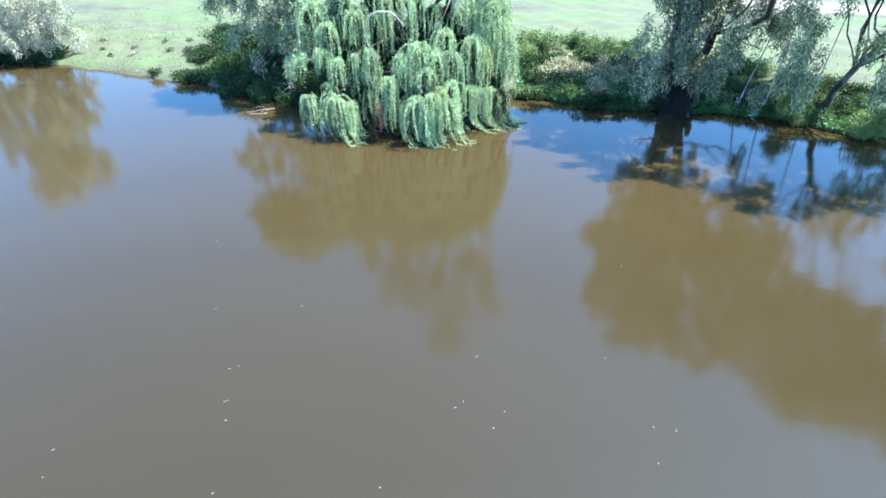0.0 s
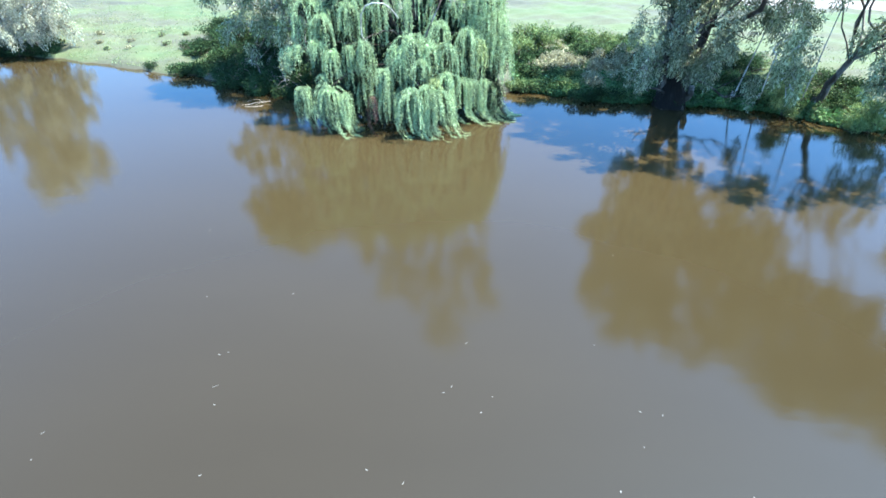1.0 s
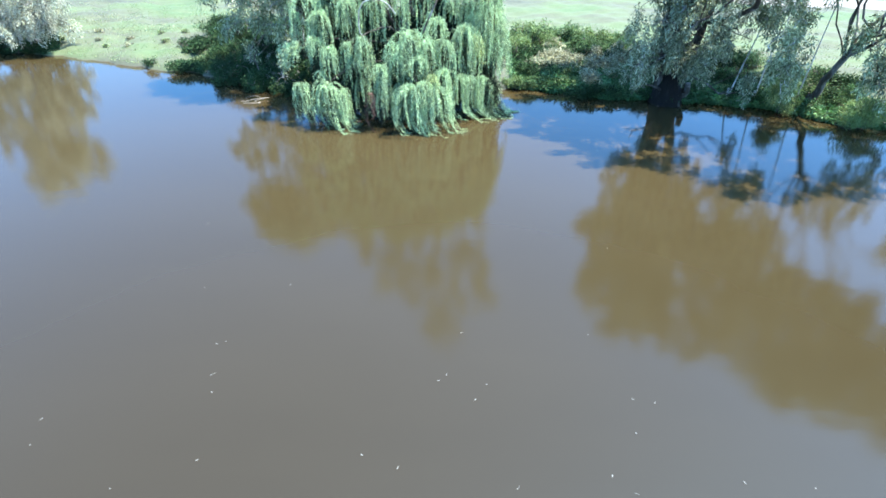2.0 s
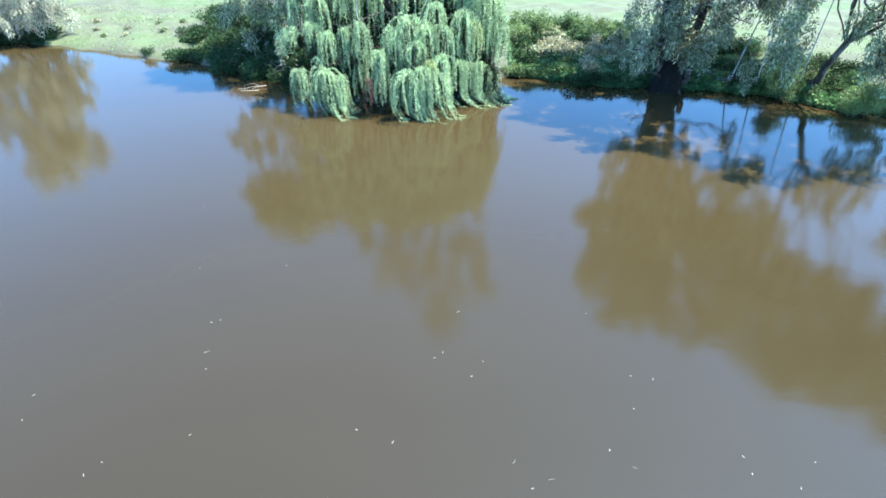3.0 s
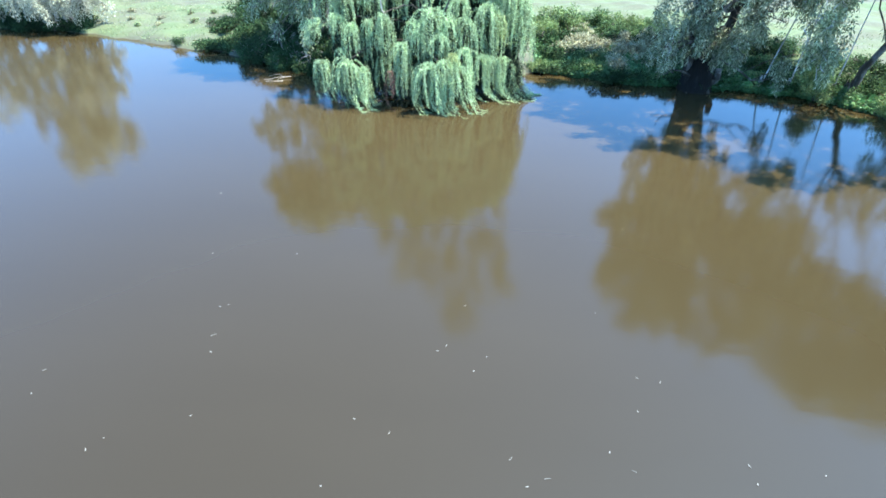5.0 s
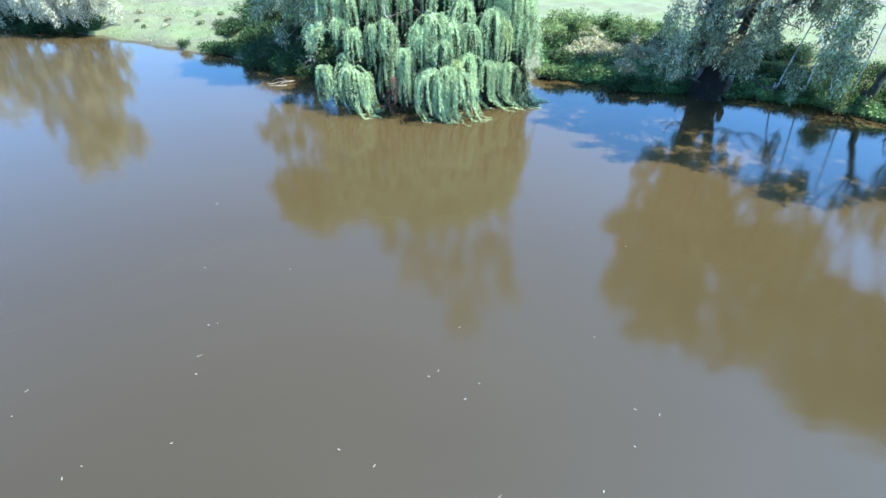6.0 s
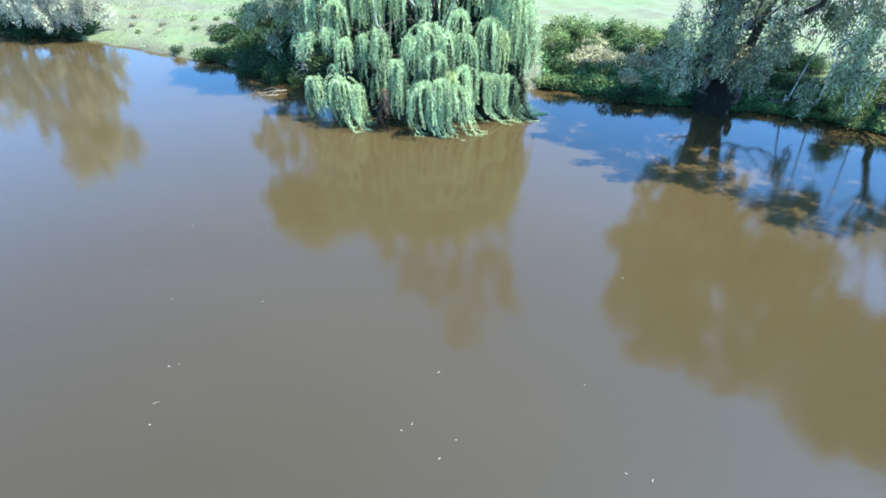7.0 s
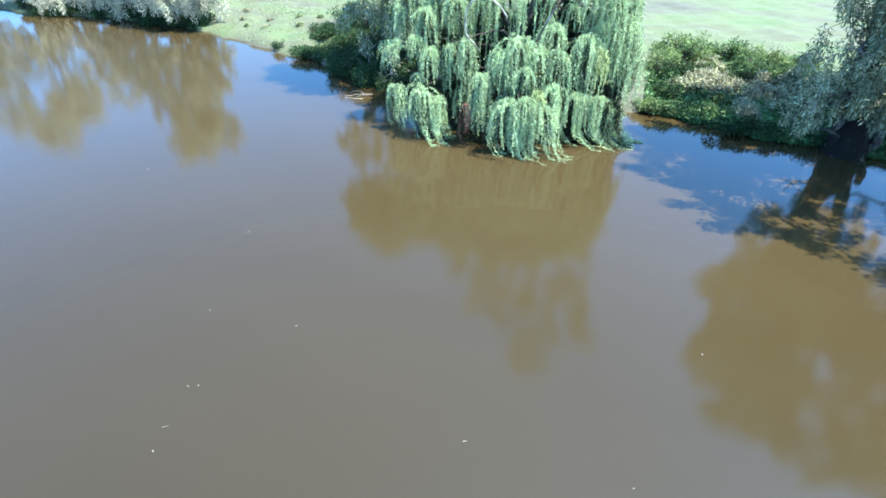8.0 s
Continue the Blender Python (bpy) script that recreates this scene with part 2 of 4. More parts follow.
def leafy_tree(name, base, fork, radius, lobes, leaf, bark, label, seed, clumps=32, count=115, size=(0.20, 0.28), hang=0.9, low=1.0, crook=0.6, category="tree", group="", bend=0.09):
    """A trunk that flares at its foot, crooked limbs to every lobe of the crown, twigs to every spray, and the leaves.
    lobes: (x, y, z, rx, ry, rz) each."""
    rng = np.random.default_rng(seed)
    tree = thing(name, base, label, category, group)
    base, fork = np.array(base, float), np.array(fork, float)
    trunk = Tubes()
    top = wander(base - (0, 0, 0.6), fork, 12, radius * crook, rng)
    s = np.linspace(0, 1, 12)
    trunk.add(top, radius * (1 - 0.35 * s + 0.75 * np.exp(-s * 9)), 12, 0.07, rng)
    for k in range(5):
        turn = 2 * math.pi * (k + rng.uniform(0, 0.6)) / 5
        out = np.array((math.cos(turn), math.sin(turn), 0)) * radius * 2.2
        trunk.add([base + out * 0.25 + (0, 0, 0.55), base + out * 0.6 + (0, 0, 0.12), base + out - (0, 0, 0.4)], [radius * 0.35, radius * 0.28, radius * 0.1], 6)
    part("trunk", trunk.mesh("trunk", bark), tree)
    for x, y, z, rx, ry, rz in lobes:
        wood = Tubes()
        middle, radii = np.array((x, y, z)), np.array((rx, ry, rz))
        start = top[rng.integers(7, 12)] if z > fork[2] * 0.7 else top[rng.integers(5, 9)]
        limb = wander(start, middle, 11, bend * np.linalg.norm(middle - start) + 0.1, rng, 0.12 * np.linalg.norm(middle[:2] - start[:2]))
        r0 = radius * 0.32 * min(1.0, 0.35 + rx * rz / 6)
        wood.add(limb, np.linspace(r0, r0 * 0.25, 11), 7, 0.05, rng)
        spots = [limb[5:]]
        for k in range(5):
            tip = middle + unit(rng.normal(size=3)) * radii * 0.75
            bough = wander(limb[rng.integers(4, 10)], tip, 8, 0.12 * rx, rng, 0.15 * rx)
            wood.add(bough, np.linspace(r0 * 0.38, 0.018, 8), 5)
            spots.append(bough[2:])
        spots = np.concatenate(spots)
        high = z > 8.0
        n = max(4, int(clumps * (rx * ry * rz) ** (2 / 3) / 2.6))
        way = unit(rng.normal(size=(n, 3)))
        centres = middle + way * radii * (rng.uniform(0.12, 1.0, n) ** 0.5)[:, None]
        centres[:, 2] = np.maximum(centres[:, 2], low + 0.35)
        for c in centres:
            near = spots[np.argmin(np.linalg.norm(spots - c, axis=1))]
            wood.add(wander(near, c, 4, 0.06, rng, 0.12), [0.022, 0.016, 0.011, 0.006], 3)
        arm = part("limb", wood.mesh("limb", bark), tree)
        spray = sprays(centres, int(count * (0.6 if high else 1)), (0.4, 0.4, 0.66) if high else (0.28, 0.28, 0.66), (size[0] * (1.7 if high else 1), size[1] * (1.3 if high else 1)), hang, rng)
        spray[:, :, 2] = np.maximum(spray[:, :, 2], 0.02)
        tagged(part("leafage", quad_mesh("leafage", spray, leaf), arm), kind="stuff")
    return tree


def shrub(name, place, size, leaf, label, seed, stems=9, clumps=40, count=60, leaf_size=(0.12, 0.5), hang=-0.1, category="shrub", group="", wood=None):
    """Many stems from one root, leaves in uneven sprays; size: width, depth, height."""
    rng = np.random.default_rng(seed)
    bush = thing(name, place, label, category, group)
    root, half = np.array(place, float), np.array((size[0] / 2, size[1] / 2, size[2]))
    bones = Tubes()
    spots = []
    for k in range(stems):
        way = unit(rng.normal(size=3) + (0, 0, 0.6))
        tip = root + np.array((way[0], way[1], abs(way[2]))) * half * 0.85
        path = wander(root + rng.normal(size=3) * (0.15, 0.15, 0) - (0, 0, 0.2), tip, 7, 0.12, rng, 0.1)
        bones.add(path, np.linspace(0.035, 0.008, 7), 4)
        spots.append(path[2:])
    spots = np.concatenate(spots)
    way = unit(rng.normal(size=(clumps, 3)))
    way[:, 2] = np.abs(way[:, 2])
    knots = rng.normal(size=(5, 3)) * half * (0.55, 0.55, 0.18)
    centres = root + knots[rng.integers(0, 5, clumps)] + way * half * (0.55, 0.55, 0.8) * (rng.uniform(0.1, 1.0, clumps) ** 0.4)[:, None]
    centres[:, 2] = np.maximum(centres[:, 2], root[2] + 0.1)
    for c in centres:
        near = spots[np.argmin(np.linalg.norm(spots - c, axis=1))]
        bones.add(wander(near, c, 4, 0.04, rng, 0.05), [0.014, 0.011, 0.008, 0.005], 3)
    part("woody_base", bones.mesh("woody_base", wood or BARK_DARK), bush)
    s = 0.11 * (size[0] + size[1]) / 2 + 0.13
    quads = sprays(centres, count, (s, s, s * 0.8), leaf_size, hang, rng)
    quads[:, :, 2] = np.maximum(quads[:, :, 2], 0.02)
    part("foliage", quad_mesh("foliage", quads, leaf), bush)
    return bush


# ---- ground and river ----
BANK_X = [-3000, -200, -80, -60, -48, -40, -31, -27, -23.5, -20.4, -16.7, -13.5, -9, -3, 3, 5.6, 7.9, 10.1, 13.6, 18, 19.8, 21.8, 23.6, 30, 45, 100, 3000]
BANK_Y = [160, 70, 48, 44, 41.6, 43.2, 42.2, 40.8, 39.5, 38.1, 37.2, 35.2, 33.4, 33.4, 33.8, 34.5, 33.5, 32.7, 32.0, 31.4, 30.3, 28.3, 27.5, 25, 20, 8, -120]


def bank(x):
    return np.interp(x, BANK_X, BANK_Y) + 0.18 * np.sin(x * 1.7) + 0.1 * np.sin(x * 4.1 + 1)


def ground_height(x, y):
    far = y - bank(x)
    near = -(y + 26 - 0.03 * x)
    d = np.maximum(far, near)
    z = np.interp(d, [-9, -2, -0.4, 0, 0.3, 1.2, 4, 9, 20, 4000], [-3, -1.2, -0.4, -0.08, 0.22, 0.42, 0.85, 1.2, 1.5, 3.0])
    rough = 0.10 * np.sin(x * 0.9 + 0.4 * y) * np.sin(y * 0.7 - 0.2 * x) + 0.05 * np.sin(2.3 * x + y) + 0.04 * np.sin(3.1 * y - 1.2 * x)
    return z + np.where(d > 0.6, rough, 0)


def spaced(edges):
    return np.unique(np.round(np.concatenate([np.arange(a, b, step) for a, b, step in edges] + [[edges[-1][1]]]), 3))


def height_sheet(name, xs, ys, height, material):
    gx, gy = np.meshgrid(xs, ys)
    verts = np.stack([gx.ravel(), gy.ravel(), height(gx, gy).ravel()], axis=1)
    w = len(xs)
    faces = [(j * w + i, j * w + i + 1, (j + 1) * w + i + 1, (j + 1) * w + i) for j in range(len(ys) - 1) for i in range(w - 1)]
    return mesh_of(name, verts, faces, material, True)


xs = spaced([(-3000, -200, 200), (-200, -70, 10), (-70, 50, 0.5), (50, 200, 10), (200, 3000, 200)])
ys = spaced([(-3000, -60, 140), (-60, 22, 4), (22, 54, 0.4), (54, 80, 0.6), (80, 200, 12), (200, 3000, 200)])
ground = tagged(new("ground", height_sheet("ground", xs, ys, ground_height, MEADOW)), "grassy river flat with straw patches and a muddy rim", "ground", kind="structure")
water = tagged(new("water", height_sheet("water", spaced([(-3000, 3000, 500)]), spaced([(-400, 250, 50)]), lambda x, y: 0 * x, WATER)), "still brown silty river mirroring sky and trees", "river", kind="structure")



def sandy_strip(tx, ty, half, label):
    """A worn strip of sand that follows the lie of the meadow."""
    rows = []
    for k, side in enumerate(np.linspace(-half, half, 9)):
        yy = ty + side + 0.25 * np.sin(tx * 1.3 + k)
        rows.append(np.stack([tx, yy, ground_height(tx, yy) + 0.035 + 0.015 * np.cos(side * 2.6)], axis=1))
    n = len(tx)
    faces = [(j * n + i, j * n + i + 1, (j + 1) * n + i + 1, (j + 1) * n + i) for j in range(8) for i in range(n - 1)]
    tagged(new("track", mesh_of("track", np.concatenate(rows), faces, TRACK, True)), label, "track", kind="structure")


tx = np.arange(26.0, 90.0, 0.5)
sandy_strip(tx, 64.6 - 0.33 * (tx - 26) + 0.6 * np.sin(tx * 0.21), 3.6, "pale sandy vehicle track through the meadow")


# ---- weeping willow ----
willow = thing("weeping_willow", (-2.2, 31.2, 0.0), "broad pale green weeping willow trailing its fronds in the river", "tree")
rng = np.random.default_rng(11)
WFOOT = np.array((-2.2, 31.2, 0.0))
wood = Tubes()
stem = wander(WFOOT - (0, 0, 0.8), (-1.9, 31.0, 3.2), 10, 0.25, rng)
wood.add(stem, np.linspace(0.75, 0.45, 10), 12, 0.06, rng)
part("trunk", wood.mesh("trunk", BARK_DARK), willow)


def tuft(top, reach, drop, locks, strands=7, drag=0.55, turned=None, fine=1.0, leaf=None, name="hanging_bough", label=""):
    """A mop of fronds that arch out of one bough and hang in separate locks; those that reach the river trail on it downstream.
    turned: a first and last bearing, where the bough bends to one side only; fine: size of the leaves."""
    top = np.array(top, float)
    locks, strands = int(locks * 1.5), max(3, strands // 2)
    n = locks * strands
    step = 0.065 * fine
    m = int((max(drop) + 0.9 * reach) / step) + 4
    s = np.arange(m)[None, :] * step

    bearing = (np.arange(locks) + rng.uniform(-0.4, 0.4, locks)) * 2.399
    if turned:
        bearing = rng.uniform(turned[0], turned[1], locks)
    bearing = np.repeat(bearing, strands) + rng.normal(size=n) * 0.10
    r = reach * np.clip(np.repeat(np.sqrt(rng.uniform(0.04, 1, locks)), strands) + rng.normal(size=n) * 0.06, 0.05, 1.15)
    long = np.repeat(rng.uniform(0.75 * drop[0], drop[1], locks), strands) * rng.uniform(0.6, 1.08, n)
    lag = (np.repeat(rng.uniform(0.22, 0.40, locks), strands) * (0.35 + reach))[:, None]
    bow = 1 - np.exp(-s / lag)
    root = np.repeat(rng.normal(size=(locks, 3)), strands, axis=0) * np.array((0.16, 0.16, 0.10)) * reach + rng.normal(size=(n, 3)) * 0.03
    pinch = 1 - 0.6 * np.clip(s / np.maximum(long[:, None], 0.3), 0, 1)
    loose = rng.normal(size=(n, 2)) * 0.05
    sway = np.repeat(rng.normal(size=(locks, 2)), strands, axis=0) * 0.05
    x = top[0] + root[:, :1] + (np.cos(bearing) * r)[:, None] * bow + loose[:, :1] * bow * pinch + sway[:, :1] * np.minimum(s, 2.0) + 0.022 * np.sin(s * 3.1 + bearing[:, None] * 5)
    y = top[1] + root[:, 1:2] + (np.sin(bearing) * r)[:, None] * bow + loose[:, 1:] * bow * pinch + sway[:, 1:] * np.minimum(s, 2.0) + 0.022 * np.cos(s * 2.7 + bearing[:, None] * 4)
    z = top[2] + root[:, 2:] + 0.22 * reach * np.sin(np.minimum(s / lag, math.pi)) - np.maximum(s - 0.35 * lag, 0) - 0.30 * (r[:, None] / reach) ** 2 * reach * bow
    low = np.maximum(0.75 - z, 0)
    laid = np.maximum(0.03 - z, 0)
    x = x + drag * np.minimum(low, 0.75) ** 1.5 + laid * 0.75
    y = y - 0.10 * low + laid * loose[:, 1:] * 2
    z = np.maximum(z, 0.03 + 0.01 * rng.random((n, 1)))
    keep = (s < long[:, None]) & (laid < rng.uniform(0.1, 0.6, (n, 1)))
    p = np.stack([x, y, z], axis=2)
    way = unit(np.gradient(p, axis=1))
    roots, ways = np.concatenate([p[keep]] * 3), np.concatenate([way[keep]] * 3)
    roots = roots + rng.normal(size=roots.shape) * 0.016
    ways = ways + rng.normal(size=roots.shape) * 0.6
    ways[:, 2] = np.where(roots[:, 2] < 0.06, np.abs(ways[:, 2]) * 0.2, ways[:, 2])
    size = rng.uniform(0.07, 0.125, len(roots)) * fine
    part(name, quad_mesh(name, blades(roots, ways, size, size * 0.21, rng), leaf or WILLOW), willow, label)


def willow_limb(path, r0=0.11, material=None, name="limb", label=""):
    bones = Tubes()
    bones.add(path, np.linspace(r0, 0.022, len(path)), 7, 0.05, rng)
    part(name, bones.mesh(name, material or BARK_DARK), willow, label)


# the low mops that dip into the river
for top, reach, drop, locks in [
    ((-5.55, 26.9, 2.25), 0.85, (1.5, 2.9), 17), ((-4.85, 27.1, 1.9), 0.55, (1.6, 2.5), 10), ((-6.95, 27.4, 2.15), 0.5, (1.3, 2.1), 9),
    ((-2.75, 26.9, 3.2), 0.55, (1.6, 2.9), 13), ((-1.35, 26.3, 2.35), 0.75, (1.5, 2.8), 15), ((-0.75, 26.5, 2.5), 0.6, (1.2, 2.8), 9), ((-0.2, 26.7, 2.2), 0.9, (1.7, 3.1), 18),
    ((0.35, 27.2, 2.9), 0.65, (1.3, 2.5), 12), ((-4.0, 28.4, 2.2), 0.6, (1.2, 2.0), 8), ((-2.0, 27.6, 2.0), 0.5, (1.2, 1.9), 7)]:
    tuft(top, reach, drop, locks, 8)
    # dark core that paints the shade inside each mop
    tuft((top[0], top[1] + 0.15, top[2] - 0.2), reach * 0.5, (0.8 * drop[0], 0.9 * drop[1]), locks // 3, 8, fine=1.6, leaf=WILLOW_SHADE, name="shade_curtain", label="dark inner fronds coloured as shade")
# the mops above them
for top, reach, drop, locks in [
    ((-1.45, 27.6, 4.6), 1.1, (1.2, 2.7), 26), ((-1.95, 27.7, 4.1), 0.9, (1.0, 2.2), 16), ((-0.9, 27.2, 3.5), 0.8, (0.6, 1.4), 14), ((0.3, 28.0, 4.2), 0.8, (1.0, 2.4), 14), ((2.1, 29.6, 5.2), 0.8, (1.4, 3.0), 16), ((3.3, 30.6, 4.4), 0.6, (1.6, 3.0), 12), ((-0.5, 27.7, 4.2), 0.9, (1.0, 2.3), 18), ((-2.0, 27.5, 3.6), 0.6, (0.8, 1.7), 10), ((-0.05, 28.4, 5.15), 0.75, (0.9, 1.7), 13),
    ((1.3, 28.8, 4.65), 0.9, (1.6, 3.9), 22), ((0.7, 28.6, 3.4), 0.6, (1.0, 2.6), 9), ((2.85, 30.2, 5.3), 0.9, (2.0, 4.1), 24), ((3.0, 30.9, 6.0), 0.7, (2.6, 4.8), 16), ((2.3, 29.8, 6.3), 0.8, (1.0, 2.4), 14),
    ((-3.9, 28.0, 4.3), 0.55, (1.4, 3.3), 14), ((-4.6, 28.1, 4.0), 0.5, (0.9, 2.1), 10), ((-5.4, 27.8, 3.85), 0.5, (0.8, 1.8), 11), ((-6.2, 28.2, 4.2), 0.6, (0.7, 1.7), 13),
    ((-6.0, 27.7, 2.7), 0.35, (0.4, 0.9), 6), ((-6.7, 28.6, 6.3), 0.95, (0.7, 1.6), 20), ((-5.9, 28.5, 5.4), 0.7, (0.7, 1.7), 12), ((-4.7, 28.8, 5.9), 0.7, (0.8, 2.0), 15), ((-7.3, 29.0, 5.2), 0.6, (0.8, 1.9), 10)]:
    tuft(top, reach, drop, locks)
    # same near-black core, shade by colour between the locks
    tuft((top[0], top[1] + 0.2, top[2] - 0.25), reach * 0.5, (0.8 * drop[0], 0.9 * drop[1]), locks // 3, 8, fine=1.6, leaf=WILLOW_SHADE, name="shade_curtain", label="dark inner fronds coloured as shade")
tuft((1.95, 29.0, 4.2), 0.55, (1.0, 1.9), 10, 7, leaf=WILLOW_YELLOW, label="yellowing fronds")
tuft((-0.3, 26.9, 2.75), 0.4, (0.8, 1.6), 6, 7, leaf=WILLOW_YELLOW, label="yellowing fronds")
# a bough that arches clear of the crown over a dark hollow
tuft((-7.3, 28.4, 3.8), 0.95, (0.6, 1.3), 20, 7, turned=(2.0, 4.9))
# fronds laid downstream at the river's edge
for top in ((1.2, 28.3, 2.4), (1.7, 28.6, 2.2), (2.2, 28.9, 2.2), (2.6, 29.3, 1.9), (3.0, 29.7, 1.5)):
    tuft(top, 0.5, (1.3, 3.2), 9, 8, drag=1.25)
    # dark fronds behind, coloured as the shade under the crown
    tuft((top[0] - 0.2, top[1] + 0.7, top[2] + 0.4), 0.5, (1.7, 2.4), 9, 8, fine=1.9, leaf=WILLOW_SHADE, name="shade_curtain", label="dark inner fronds coloured as shade")
tuft((-3.3, 26.45, 2.0), 0.25, (1.5, 2.4), 3, 6, leaf=WILLOW_DEAD, label="reddish brown dead fronds")
# thin curtains behind, with gaps between them
for k in range(23):
    x = -6.6 + 0.42 * k + rng.normal() * 0.25
    tuft((x, 29.5 + rng.uniform(-0.4, 0.6), rng.uniform(5.2, 7.0)), rng.uniform(0.35, 0.6), (0.9, 3.2), 4, 6, fine=1.0)
# near-black inner curtains, the hollow's shade put into their colour
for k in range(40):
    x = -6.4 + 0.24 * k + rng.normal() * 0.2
    tuft((x, 31.0 + 0.04 * x + rng.uniform(-0.5, 0.5), rng.uniform(2.4, 6.4)), rng.uniform(0.4, 0.7), (2.2, 3.8), 7, 8, fine=1.9, leaf=WILLOW_SHADE, name="shade_curtain", label="dark inner fronds coloured as shade")
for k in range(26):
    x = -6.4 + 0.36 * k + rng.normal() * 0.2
    tuft((x, 29.2 + 0.09 * x + rng.uniform(-0.3, 0.3), rng.uniform(1.6, 2.6)), 0.45, (1.7, 2.8), 7, 8, fine=1.9, leaf=WILLOW_SHADE, name="shade_curtain", label="dark inner fronds coloured as shade")
# the dome
for k in range(44):
    turn = 2 * math.pi * (k * 0.618)
    out = math.sqrt((k + 0.6) / 44)
    top = (-2.0 + 4.5 * out * math.cos(turn), 31.6 + 3.0 * out * math.sin(turn), 8.9 - 1.7 * out ** 2 + rng.normal() * 0.25)
    if top[1] > 30.2 or not -4.6 < top[0] < 1.6:
        tuft(top, rng.uniform(0.9, 1.2), (0.7, 2.0), 15, 6, fine=2.1 if top[1] > 30 else 1.4)
    if k % 3 == 0:
        willow_limb(wander(stem[rng.integers(6, 10)], top, 12, 0.35, rng, 0.9))
for k in range(18):
    turn = math.pi * (k + 0.3 * rng.normal()) / 17
    tuft((-2.0 + 4.6 * math.cos(turn), 31.6 + 2.9 * math.sin(turn), rng.uniform(4.4, 6.0)), rng.uniform(0.7, 1.0), (2.6, 4.6), 9, 5, fine=2.1)
for tip in ((-7.8, 28.4, 3.65), (-1.4, 27.7, 4.6), (1.3, 28.9, 4.6), (-3.9, 28.1, 4.3), (-5.5, 27.2, 2.3), (-1.0, 26.8, 2.5), (-2.7, 27.2, 3.2), (2.3, 29.0, 1.8)):
    willow_limb(wander(stem[rng.integers(6, 10)], tip, 12, 0.2, rng, 0.5), 0.045)
willow_limb([(-3.6, 29.6, 3.6), (-3.9, 28.3, 4.5), (-3.87, 27.9, 4.95), (-3.8, 27.75, 5.6), (-3.56, 27.7, 6.0), (-3.2, 27.7, 6.14), (-2.7, 27.7, 6.12)], 0.04, BARK_PALE, "dead_limb", "bleached bare limb")
willow_limb([(-2.7, 27.72, 6.12), (-2.35, 27.7, 5.9), (-2.0, 27.75, 5.46)], 0.03, BARK_PALE, "dead_limb", "bleached bare limb")
willow_limb([(-1.2, 29.0, 3.8), (-0.75, 28.2, 4.5), (-0.5, 28.1, 5.1), (-0.1, 28.1, 5.9), (0.2, 28.2, 6.6)], 0.07, BARK, "dead_limb", "grey bare limb")

